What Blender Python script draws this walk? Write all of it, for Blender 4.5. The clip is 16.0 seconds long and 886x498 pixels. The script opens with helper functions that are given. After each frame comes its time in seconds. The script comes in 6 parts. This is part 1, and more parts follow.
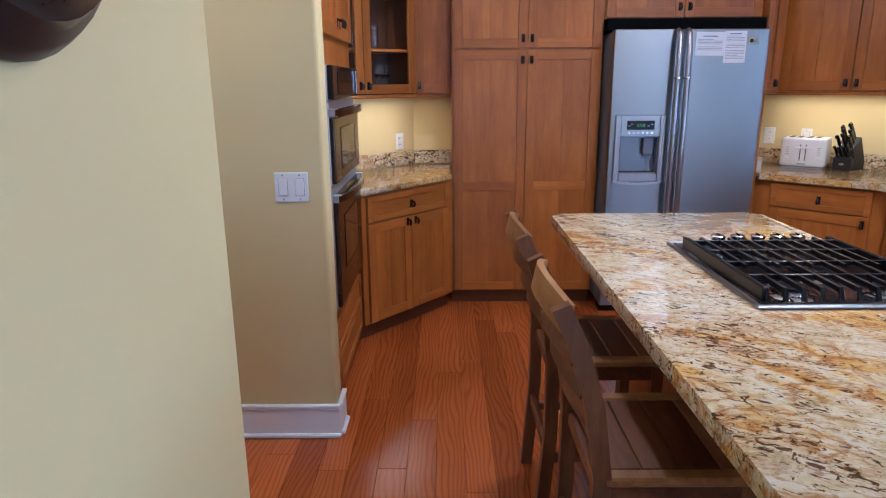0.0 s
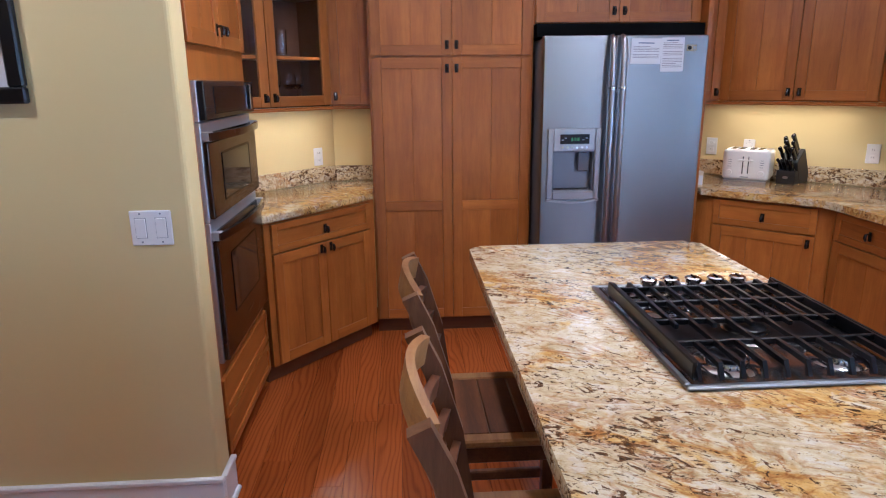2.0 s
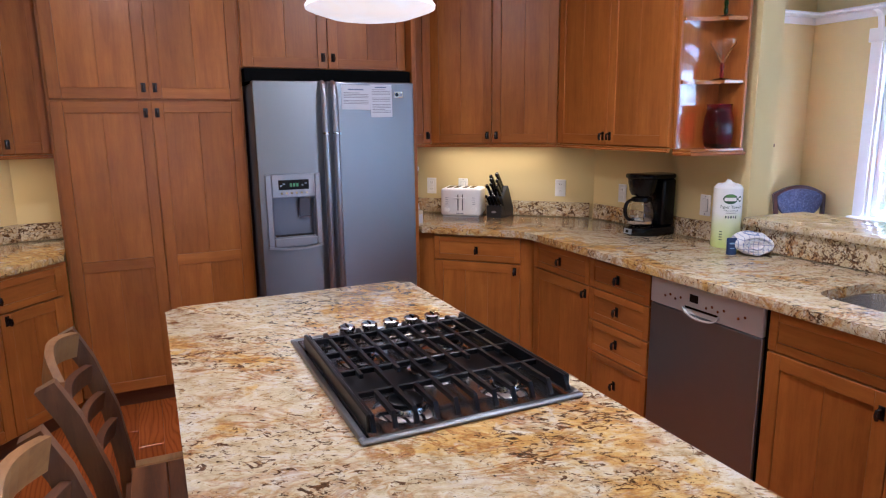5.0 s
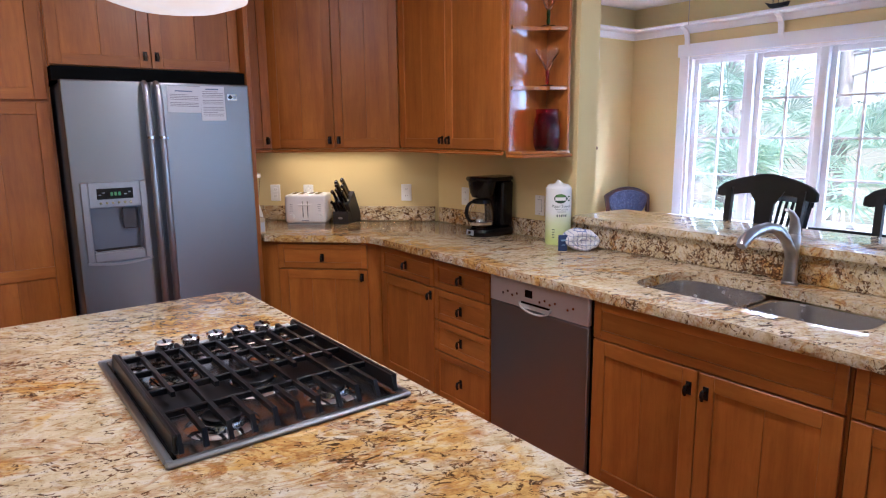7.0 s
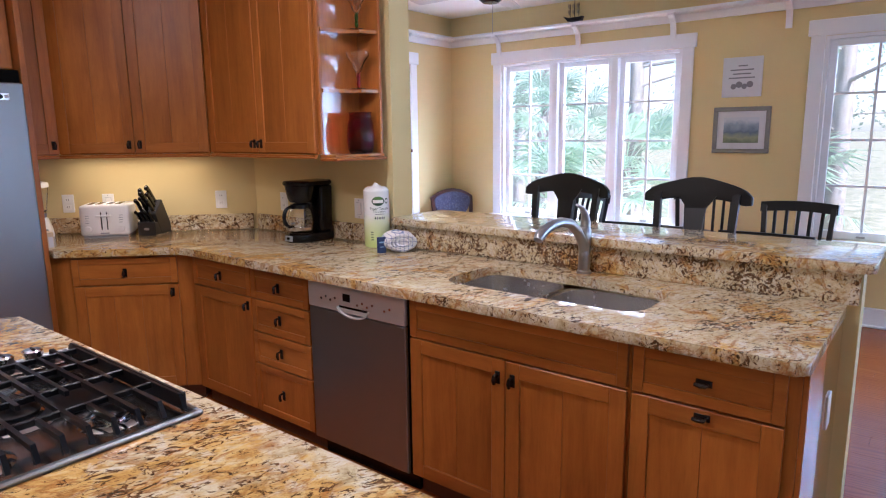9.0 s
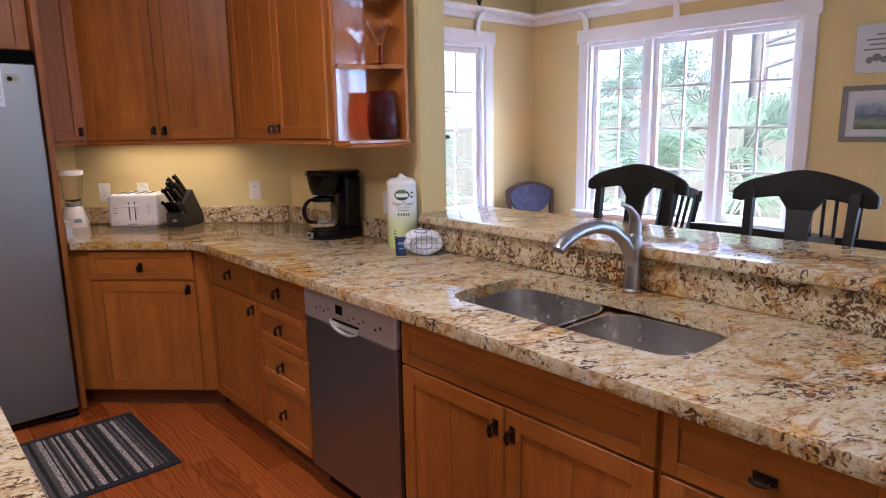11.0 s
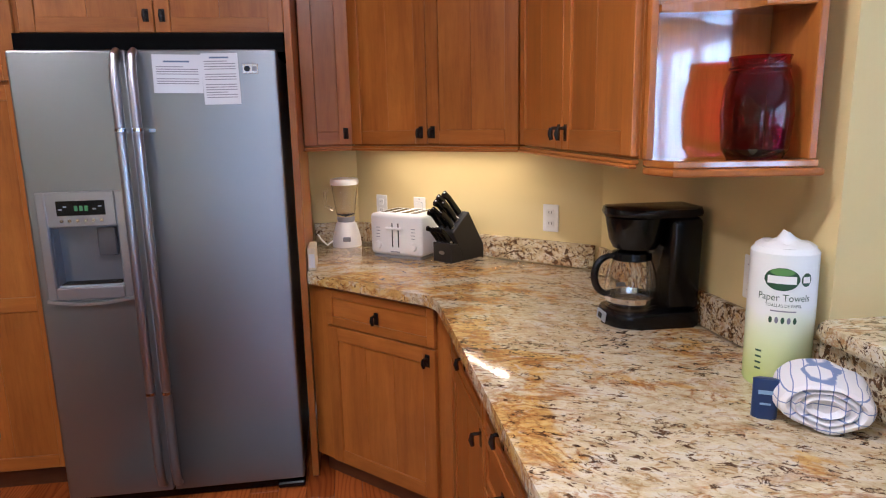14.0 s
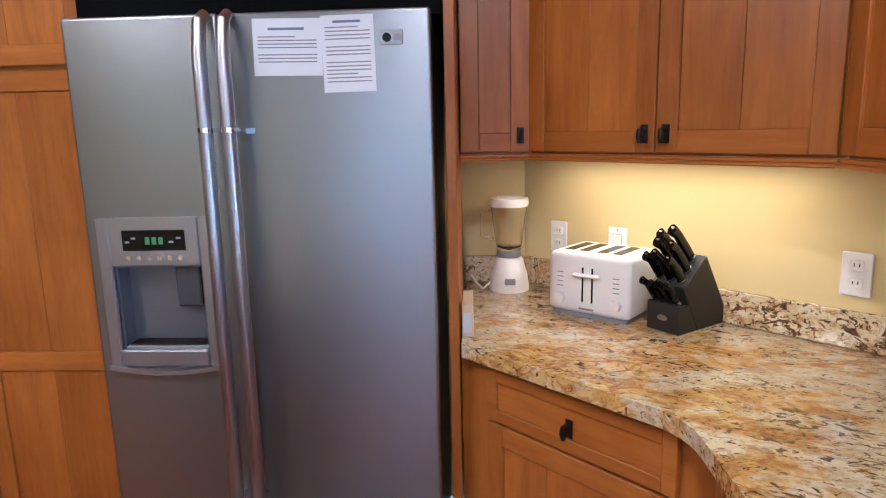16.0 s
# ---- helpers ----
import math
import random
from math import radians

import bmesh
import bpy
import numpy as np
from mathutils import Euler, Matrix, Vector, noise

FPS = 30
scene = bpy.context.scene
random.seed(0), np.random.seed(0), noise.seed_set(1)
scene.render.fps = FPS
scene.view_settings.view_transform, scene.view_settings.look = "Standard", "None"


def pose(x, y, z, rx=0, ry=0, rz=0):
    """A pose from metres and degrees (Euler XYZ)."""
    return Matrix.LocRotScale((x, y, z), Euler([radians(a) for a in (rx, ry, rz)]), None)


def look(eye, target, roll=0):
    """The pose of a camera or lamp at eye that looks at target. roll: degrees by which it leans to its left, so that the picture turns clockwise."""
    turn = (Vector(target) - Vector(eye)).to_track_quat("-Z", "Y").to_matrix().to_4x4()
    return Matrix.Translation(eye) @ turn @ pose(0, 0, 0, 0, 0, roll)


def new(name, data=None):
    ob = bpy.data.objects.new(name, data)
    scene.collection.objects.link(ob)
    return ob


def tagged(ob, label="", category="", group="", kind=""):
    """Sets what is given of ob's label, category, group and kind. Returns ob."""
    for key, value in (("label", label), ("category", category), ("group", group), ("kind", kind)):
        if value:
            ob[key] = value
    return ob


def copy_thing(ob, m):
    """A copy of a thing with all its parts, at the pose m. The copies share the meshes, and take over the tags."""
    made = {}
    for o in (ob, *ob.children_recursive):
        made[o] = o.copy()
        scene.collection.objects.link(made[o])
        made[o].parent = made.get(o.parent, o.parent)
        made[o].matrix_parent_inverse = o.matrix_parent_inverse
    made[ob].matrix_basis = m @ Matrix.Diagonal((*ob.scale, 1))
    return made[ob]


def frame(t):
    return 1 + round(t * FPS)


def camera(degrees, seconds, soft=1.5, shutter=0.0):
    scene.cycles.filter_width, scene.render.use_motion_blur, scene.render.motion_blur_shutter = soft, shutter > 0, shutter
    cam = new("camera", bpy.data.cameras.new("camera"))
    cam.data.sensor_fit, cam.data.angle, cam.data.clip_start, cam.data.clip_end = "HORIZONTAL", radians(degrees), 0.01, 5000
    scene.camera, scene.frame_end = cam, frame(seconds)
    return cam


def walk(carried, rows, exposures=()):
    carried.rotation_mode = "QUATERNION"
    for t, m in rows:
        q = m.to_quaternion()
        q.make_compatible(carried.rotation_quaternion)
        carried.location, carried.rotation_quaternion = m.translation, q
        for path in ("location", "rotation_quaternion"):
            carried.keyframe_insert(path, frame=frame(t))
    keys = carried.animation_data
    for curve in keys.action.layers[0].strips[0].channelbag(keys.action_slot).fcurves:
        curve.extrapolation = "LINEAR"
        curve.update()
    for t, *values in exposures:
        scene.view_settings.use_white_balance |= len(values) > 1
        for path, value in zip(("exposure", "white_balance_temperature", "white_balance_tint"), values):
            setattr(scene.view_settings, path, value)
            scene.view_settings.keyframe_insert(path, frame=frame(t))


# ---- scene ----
cam = camera(69.5, 16.0, soft=1.15)
PATH = [
    (0, (0.357, 0.473, 1.493), (0.35, 2.41, 0.991), -0.4),
    (0.5, (0.479, 0.572, 1.5), (0.546, 2.507, 0.997), -0.4),
    (1, (0.543, 0.661, 1.505), (0.636, 2.594, 1.0), -0.4),
    (1.5, (0.548, 0.781, 1.532), (0.654, 2.713, 1.025), -0.5),
    (2, (0.586, 0.858, 1.555), (0.705, 2.789, 1.051), -0.6),
    (2.5, (0.65, 0.871, 1.572), (0.798, 2.803, 1.075), -0.5),
    (3, (0.708, 0.873, 1.585), (0.987, 2.796, 1.111), -0.5),
    (3.5, (0.758, 0.876, 1.582), (1.207, 2.778, 1.157), -0.4),
    (4, (0.786, 0.889, 1.57), (1.375, 2.758, 1.17), -0.4),
    (4.2, (0.795, 0.889, 1.569), (1.438, 2.741, 1.172), -0.5),
    (6.5, (0.906, 0.877, 1.554), (1.99, 2.517, 1.182), -0.6),
    (7, (0.932, 0.862, 1.539), (2.119, 2.429, 1.172), -0.6),
    (7.5, (0.949, 0.843, 1.539), (2.254, 2.313, 1.174), -0.5),
    (8, (0.97, 0.819, 1.531), (2.39, 2.18, 1.17), -0.5),
    (8.5, (0.964, 0.809, 1.533), (2.488, 2.053, 1.174), -0.6),
    (8.7, (0.98, 0.796, 1.531), (2.523, 2.018, 1.173), -0.7),
    (10.8, (1.563, 0.835, 1.492), (2.934, 2.242, 1.118), -0.8),
    (11, (1.665, 0.862, 1.48), (2.968, 2.331, 1.103), -0.9),
    (11.5, (1.903, 0.925, 1.486), (2.928, 2.6, 1.106), -1.0),
    (12, (2.092, 1.102, 1.469), (2.804, 2.931, 1.083), -1.1),
    (12.5, (2.261, 1.317, 1.468), (2.87, 3.185, 1.093), -1.1),
    (13, (2.439, 1.503, 1.48), (2.93, 3.404, 1.104), -1.0),
    (13.5, (2.551, 1.718, 1.495), (2.876, 3.653, 1.11), -1.0),
    (14, (2.56, 1.967, 1.514), (2.843, 3.909, 1.129), -1.2),
    (14.5, (2.623, 2.237, 1.508), (2.878, 4.183, 1.122), -1.3),
    (15, (2.647, 2.486, 1.5), (2.791, 4.445, 1.125), -1.3),
    (15.5, (2.574, 2.699, 1.497), (2.559, 4.665, 1.127), -1.1),
    (16, (2.42, 2.879, 1.507), (2.317, 4.842, 1.136), -1.3),
]
walk(cam, [(t, look(eye, target, roll)) for t, eye, target, roll in PATH], [(0, 1.38, 4750, 19), (1.5, 1.42, 4850, 20), (4, 1.32, 4950, 22), (7, 1.18, 5200, 24), (8.7, 1.20, 5250, 25), (11, 1.02, 5450, 26), (12, 1.13, 5450, 24), (13.5, 1.38, 5300, 22), (14.5, 1.64, 5150, 20), (16, 1.78, 5050, 19)])

# ---- light ----
world = bpy.data.worlds.new("world")
scene.world = world
world.use_nodes = True
wn = world.node_tree
sky = wn.nodes.new("ShaderNodeTexSky")
sky.sky_type, sky.sun_disc = "NISHITA", False
sky.sun_elevation, sky.sun_rotation = radians(48), radians(200)
wn.links.new(sky.outputs[0], wn.nodes["Background"].inputs[0])
wn.nodes["Background"].inputs[1].default_value = 0.15


def lamp(name, kind, m, energy, color, size=0.1, size_y=None):
    data = bpy.data.lights.new(name, kind)
    data.energy, data.color = energy, color
    if kind == "AREA":
        data.shape = "RECTANGLE"
        data.size, data.size_y = size, size_y or size
    elif kind == "SUN":
        data.angle = size
    else:
        data.shadow_soft_size = size
    ob = new(name, data)
    ob.matrix_world = m
    return ob


lamp("sun", "SUN", look((0, 0, 0), (0.24, 0.63, -0.74)), 5.0, (1, 0.95, 0.87), radians(0.6))
DAY = (0.74, 0.88, 1.0)
WARM = (1.0, 0.88, 0.72)
lamp("daylight_east", "AREA", look((7.7, 3.65, 2.9), (5.4, 3.65, 0.8)), 320, DAY, 1.9, 1.2)
lamp("daylight_east_south", "AREA", look((6.99, -0.15, 1.44), (0, -0.15, 1.40)), 24, (0.50, 0.76, 1.0), 2.0, 1.5)
lamp("daylight_east_far", "AREA", look((6.99, -2.93, 1.30), (0, -2.93, 1.26)), 60, (0.50, 0.76, 1.0), 3.0, 2.2)
lamp("daylight_north", "AREA", look((5.46, 6.1, 2.9), (5.46, 3.9, 0.8)), 230, DAY, 1.3, 1.2)
for x in (1.05, 4.9):
    lamp("daylight_south", "AREA", look((x, -5.05, 1.2), (x, 0, 1.2)), 8, (0.40, 0.68, 1.0), 1.0, 2.1)
# Added ceiling fill, out of view; number, places and watts are chosen.
FILL_CANS = [(-0.95, 2.25), (0.75, 3.1), (2.35, 1.8), (2.3, 2.65)]
for (x, y), watts in zip(FILL_CANS, (7.0, 10.0, 6.0, 10.0)):
    lamp("downlight", "AREA", pose(x, y, 2.735), watts, WARM, 0.12)
for m_, w, e in ((pose(2.69, 4.99, 1.400, 0, 0, -44.5) @ pose(0.33, 0, 0), 0.78, 1.05), (pose(-0.26, 4.56, 1.400, 0, 0, 45) @ pose(0.3, 0, 0), 0.66, 0.95)):
    lamp("strip_glow", "AREA", m_, e, (1.0, 0.79, 0.48), w, 0.03)

# ---- materials ----


def mat(name, color, rough=0.5, metal=0.0, spec=0.5):
    m = bpy.data.materials.new(name)
    m.use_nodes = True
    b = m.node_tree.nodes["Principled BSDF"]
    b.inputs["Base Color"].default_value = (*color, 1)
    b.inputs["Roughness"].default_value = rough
    b.inputs["Metallic"].default_value = metal
    b.inputs["Specular IOR Level"].default_value = spec
    return m


class N:
    """A short way to add and link nodes of one material."""

    def __init__(self, m):
        self.t = m.node_tree
        self.b = self.t.nodes["Principled BSDF"]

    def add(self, kind, **values):
        n = self.t.nodes.new("ShaderNode" + kind)
        for k, v in values.items():
            n.inputs[k.replace("_", " ")].default_value = v
        return n

    def link(self, a, b):
        self.t.links.new(a, b)

    def coords(self, scale, spin=(0, 0, 0), shift=True):
        tc = self.add("TexCoord")
        mp = self.add("Mapping")
        mp.inputs["Scale"].default_value = scale
        mp.inputs["Rotation"].default_value = spin
        self.link(tc.outputs["Object"], mp.inputs["Vector"])
        if shift:
            oi = self.add("ObjectInfo")
            mul = self.add("Math")
            mul.operation = "MULTIPLY"
            mul.inputs[1].default_value = 37.0
            self.link(oi.outputs["Random"], mul.inputs[0])
            cx = self.add("CombineXYZ")
            for i in range(3):
                self.link(mul.outputs[0], cx.inputs[i])
            self.link(cx.outputs[0], mp.inputs["Location"])
        return mp.outputs[0]

    def noise(self, vec, scale, detail=4.0, rough=0.55, distort=0.0):
        n = self.add("TexNoise", Scale=scale, Detail=detail, Roughness=rough, Distortion=distort)
        self.link(vec, n.inputs["Vector"])
        return n.outputs["Fac"]

    def ramp(self, fac, stops, hard=False):
        r = self.add("ValToRGB")
        e = r.color_ramp.elements
        while len(e) < len(stops):
            e.new(0.5)
        for el, (p, c) in zip(e, stops):
            el.position = p
            el.color = (*c, 1) if len(c) == 3 else c
        if hard:
            r.color_ramp.interpolation = "EASE"
        self.link(fac, r.inputs[0])
        return r.outputs[0]

    def mix(self, fac, a, b, kind="MIX"):
        n = self.t.nodes.new("ShaderNodeMix")
        n.data_type, n.blend_type = "RGBA", kind
        for v, s in ((fac, n.inputs[0]), (a, n.inputs[6]), (b, n.inputs[7])):
            if isinstance(v, (int, float)):
                s.default_value = v
            elif isinstance(v, tuple):
                s.default_value = (*v, 1)
            else:
                self.link(v, s)
        return n.outputs[2]

    def bump(self, fac, strength=0.2, dist=0.002):
        n = self.add("Bump", Strength=strength, Distance=dist)
        self.link(fac, n.inputs["Height"])
        self.link(n.outputs[0], self.b.inputs["Normal"])

    def color(self, c):
        self.link(c, self.b.inputs["Base Color"])

    def rough(self, fac, lo, hi):
        n = self.add("MapRange")
        n.inputs[3].default_value, n.inputs[4].default_value = lo, hi
        self.link(fac, n.inputs[0])
        self.link(n.outputs[0], self.b.inputs["Roughness"])


def wood(name, dark, mid, light, stretch, rough=0.35, ring=6.0, bump=0.08):
    """Straight-grained wood; stretch: scale of the grain along x, y, z."""
    m = mat(name, mid, rough, spec=0.4)
    n = N(m)
    v = n.coords(stretch)
    big = n.noise(v, 1.2, 3, 0.5, 0.4)
    fine = n.noise(v, ring, 6, 0.65, 0.6)
    pore = n.noise(v, ring * 5, 3, 0.6, 0.2)
    c = n.ramp(big, [(0.28, dark), (0.5, mid), (0.74, light)])
    c = n.mix(0.42, c, n.ramp(fine, [(0.32, dark), (0.52, mid), (0.74, light)]))
    c = n.mix(n.ramp(pore, [(0.60, (0, 0, 0)), (0.72, (0.22, 0.22, 0.22))]), c, tuple(x * 0.6 for x in dark))
    blotch = n.noise(n.coords((1, 1, 1)), 3.5, 4, 0.6, 0.5)
    c = n.mix(1.0, c, n.ramp(blotch, [(0.3, (0.88, 0.86, 0.84)), (0.7, (1.08, 1.09, 1.10))]), "MULTIPLY")
    oi = n.add("ObjectInfo")
    tone = n.ramp(oi.outputs["Random"], [(0, (0.84, 0.83, 0.82)), (1, (1.10, 1.10, 1.08))])
    n.color(n.mix(1.0, c, tone, "MULTIPLY"))
    n.rough(fine, rough - 0.06, rough + 0.1)
    n.bump(fine, bump, 0.001)
    return m


MAPLE = ((0.26, 0.078, 0.0125), (0.385, 0.127, 0.0195), (0.48, 0.176, 0.030))
CAB = wood("maple_stained", *MAPLE, (9, 9, 0.9), 0.30)
CAB_H = wood("maple_stained_across", *MAPLE, (0.9, 9, 9), 0.30)
CAB_GLOSS = wood("maple_lacquered", *MAPLE, (9, 9, 0.9), 0.12, bump=0.02)
for k, q in (("Specular IOR Level", 1.0), ("Coat Weight", 1.0), ("Coat IOR", 1.9), ("Coat Roughness", 0.04)):
    CAB_GLOSS.node_tree.nodes["Principled BSDF"].inputs[k].default_value = q
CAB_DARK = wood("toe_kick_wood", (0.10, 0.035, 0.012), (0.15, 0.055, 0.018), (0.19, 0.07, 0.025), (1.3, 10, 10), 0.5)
# Maple darkened in its colour, for the dim inside of the glass cabinet.
CAB_SHADED = wood("maple_shaded_inside", (0.035, 0.014, 0.006), (0.055, 0.023, 0.010), (0.075, 0.032, 0.014), (9, 9, 0.9), 0.55)
STOOL = wood("acacia", (0.05, 0.016, 0.006), (0.13, 0.046, 0.016), (0.28, 0.115, 0.038), (12, 1.4, 12), 0.4, 5)
STOOL_Z = wood("acacia_upright", (0.06, 0.022, 0.009), (0.15, 0.060, 0.024), (0.29, 0.135, 0.055), (12, 12, 1.4), 0.4, 5)
STOOL_PALE = wood("acacia_pale", (0.15, 0.055, 0.016), (0.30, 0.14, 0.042), (0.42, 0.23, 0.08), (12, 1.4, 12), 0.42, 5)


def make_floor():
    m = mat("heart_pine", (0.33, 0.075, 0.018), 0.22)
    n = N(m)
    v = n.coords((5, 1.1, 5))
    warp = n.noise(v, 0.9, 2, 0.5, 0.3)
    w = n.add("TexWave", Scale=3.0, Distortion=30.0, Detail=2.2, Detail_Scale=0.33, Detail_Roughness=0.55)
    w.wave_type, w.bands_direction, w.wave_profile = "BANDS", "X", "SIN"
    n.link(v, w.inputs["Vector"])
    fine = n.noise(n.coords((70, 1.6, 70)), 3, 5, 0.6)
    c = n.ramp(w.outputs["Fac"], [(0.0, (0.45, 0.112, 0.018)), (0.55, (0.42, 0.100, 0.015)), (0.84, (0.33, 0.072, 0.011)), (1.0, (0.22, 0.042, 0.008))])
    c = n.mix(0.35, c, n.ramp(fine, [(0.3, (0.24, 0.048, 0.010)), (0.7, (0.46, 0.125, 0.024))]))
    c = n.mix(0.2, c, n.ramp(warp, [(0.3, (0.22, 0.048, 0.010)), (0.7, (0.46, 0.13, 0.025))]))
    oi = n.add("ObjectInfo")
    tone = n.ramp(oi.outputs["Random"], [(0, (0.72, 0.66, 0.62)), (0.5, (1, 1, 1)), (1, (1.18, 1.2, 1.2))])
    n.color(n.mix(1.0, c, tone, "MULTIPLY"))
    n.rough(fine, 0.16, 0.30)
    n.bump(w.outputs["Fac"], 0.05, 0.001)
    return m


FLOOR = make_floor()


# golden streaks in the slabs: centre, reach, strength
STREAKS = [((1.50, 3.15, 0.9), 0.40, 0.22), ((1.62, 1.50, 0.9), 0.55, 0.22), ((2.90, 4.65, 0.92), 0.75, 0.18), ((0.10, 4.60, 0.92), 0.60, 0.22), ((2.95, 4.0, 0.92), 0.50, 0.14)]


def make_granite(name, flecks=0.0):
    """Cream stone with golden clouds, rust veins and dark slivers; flecks: more of the dark."""
    m = mat(name, (0.6, 0.48, 0.3), 0.08)
    n = N(m)
    v = n.coords((1, 1, 1), (0, 0, 0.5), shift=False)
    turn = n.coords((1, 1, 1), (0, 0, 0.44), shift=False)
    st = n.add("Mapping")
    st.inputs["Scale"].default_value = (1.0, 1.7, 1.6)
    n.link(turn, st.inputs["Vector"])
    vs = st.outputs[0]

    def add(a, b, kind="ADD"):
        q = n.add("Math")
        q.operation = kind
        for i, x in enumerate((a, b)):
            if isinstance(x, (int, float)):
                q.inputs[i].default_value = x
            else:
                n.link(x, q.inputs[i])
        return q.outputs[0]

    grey = lambda t, lo, hi: [(lo, (0, 0, 0)), (hi, (t, t, t))]
    grain = n.noise(v, 110, 3, 0.6)
    mid_ = n.noise(vs, 13, 6, 0.68, 0.8)
    cloud = n.noise(v, 1.9, 5, 0.62, 1.4)
    patch = n.noise(vs, 6.5, 5, 0.66, 1.2)
    c = n.ramp(mid_, [(0.32, (0.37, 0.275, 0.14)), (0.42, (0.53, 0.435, 0.265)), (0.53, (0.62, 0.535, 0.36)), (0.66, (0.63, 0.585, 0.48))])
    gold = add(add(cloud, 1.4, "MULTIPLY"), add(patch, 0.6, "MULTIPLY"))
    tc = n.add("TexCoord")
    for centre, reach, amount in STREAKS:
        far = n.add("VectorMath")
        far.operation = "DISTANCE"
        far.inputs[1].default_value = centre
        n.link(tc.outputs["Object"], far.inputs[0])
        fall = n.add("MapRange")
        fall.inputs[1].default_value, fall.inputs[2].default_value = reach, 0.0
        fall.inputs[3].default_value, fall.inputs[4].default_value = 0.0, amount
        n.link(far.outputs["Value"], fall.inputs[0])
        gold = add(gold, fall.outputs[0])
    c = n.mix(n.ramp(add(gold, 0.5, "MULTIPLY"), grey(0.85, 0.525, 0.58)), c, n.ramp(mid_, [(0.34, (0.34, 0.145, 0.018)), (0.5, (0.57, 0.325, 0.06)), (0.68, (0.66, 0.47, 0.17))]))
    c = n.mix(n.ramp(n.noise(v, 19, 4, 0.6, 0.6), grey(0.6, 0.58, 0.66)), c, (0.60, 0.55, 0.47))
    ridge = add(add(n.noise(vs, 4.2, 6, 0.62, 1.6), 0.5, "SUBTRACT"), 0.0, "ABSOLUTE")
    vein = n.ramp(ridge, [(0.0, (1, 1, 1)), (0.045, (0, 0, 0))])
    here = n.ramp(cloud, grey(0.9, 0.40, 0.55))
    c = n.mix(n.mix(1.0, vein, here, "MULTIPLY"), c, n.ramp(grain, [(0.3, (0.22, 0.07, 0.015)), (0.7, (0.42, 0.18, 0.04))]))
    brown = n.noise(vs, 34, 5, 0.66, 1.2)
    c = n.mix(n.ramp(brown, grey(0.75, 0.56 - flecks * 0.4, 0.61 - flecks * 0.4)), c, (0.34, 0.20, 0.065))
    dark = add(n.noise(vs, 27, 6, 0.68, 1.6), n.ramp(n.noise(vs, 3.0, 4, 0.6, 1.0), grey(0.10, 0.40, 0.66)))
    c = n.mix(n.ramp(dark, grey(0.95, 0.610 - flecks, 0.635 - flecks)), c, n.ramp(grain, [(0.35, (0.035, 0.018, 0.010)), (0.7, (0.15, 0.065, 0.022))]))
    c = n.mix(0.16, c, n.ramp(grain, [(0.3, (0.25, 0.18, 0.10)), (0.7, (0.85, 0.80, 0.72))]), "OVERLAY")
    n.color(c)
    n.rough(grain, 0.05, 0.12)
    return m


GRANITE = make_granite("granite")
GRANITE_DARK = make_granite("granite_strip", 0.045)


def make_wall(name, color):
    m = mat(name, color, 0.75, spec=0.25)
    n = N(m)
    v = n.coords((1, 1, 1), shift=False)
    a = n.noise(v, 1.3, 3, 0.5)
    b = n.noise(v, 220, 2, 0.5)
    n.color(n.mix(a, tuple(x * 0.95 for x in color), tuple(min(1, x * 1.04) for x in color)))
    n.bump(b, 0.12, 0.001)
    return m


WALL = make_wall("yellow_paint", (0.68, 0.55, 0.265))
CEIL = make_wall("ceiling_paint", (0.78, 0.77, 0.72))
TRIM = make_wall("white_trim_paint", (0.80, 0.81, 0.82))
TRIM.node_tree.nodes["Principled BSDF"].inputs["Roughness"].default_value = 0.4


def make_steel(name, color, rough, stretch):
    m = mat(name, color, rough, 1.0)
    n = N(m)
    f = n.noise(n.coords(stretch), 8, 4, 0.6)
    n.rough(f, rough - 0.05, rough + 0.08)
    tan = n.add("Tangent")
    tan.direction_type, tan.axis = "RADIAL", "Z"
    n.link(tan.outputs[0], n.b.inputs["Tangent"])
    n.b.inputs["Anisotropic"].default_value = 0.6
    n.b.inputs["Anisotropic Rotation"].default_value = 0.25
    return m


STEEL = make_steel("brushed_steel", (0.29, 0.308, 0.322), 0.31, (2, 2, 90))
STEEL.node_tree.nodes["Principled BSDF"].inputs["Metallic"].default_value = 0.96
STEEL_DARK = make_steel("dark_steel", (0.12, 0.095, 0.08), 0.24, (90, 2, 2))
SINK = make_steel("sink_steel", (0.69, 0.67, 0.65), 0.24, (2, 2, 2))
SINK.node_tree.nodes["Principled BSDF"].inputs["Metallic"].default_value = 1.0
CHROME = mat("chrome", (0.62, 0.62, 0.64), 0.12, 1.0)
NICKEL = mat("brushed_nickel", (0.38, 0.37, 0.37), 0.33, 1.0)
BLACK = mat("black_plastic", (0.004, 0.004, 0.0045), 0.22, spec=0.3)
IRON = mat("cast_iron", (0.005, 0.005, 0.006), 0.3, spec=0.3)
BRONZE = mat("dark_bronze", (0.055, 0.046, 0.040), 0.24, 0.8)
BLACK_PAINT = mat("black_paint", (0.008, 0.0075, 0.0075), 0.33, spec=0.35)
WHITE_PLASTIC = mat("white_plastic", (0.80, 0.79, 0.76), 0.3)
DARK_GLASS = mat("oven_glass", (0.02, 0.018, 0.016), 0.06)
PAPER = mat("paper", (0.62, 0.63, 0.67), 0.6)
PRINT = mat("print_grey", (0.20, 0.20, 0.23), 0.6)
GREY_PLASTIC = mat("grey_plastic", (0.25, 0.26, 0.28), 0.35)


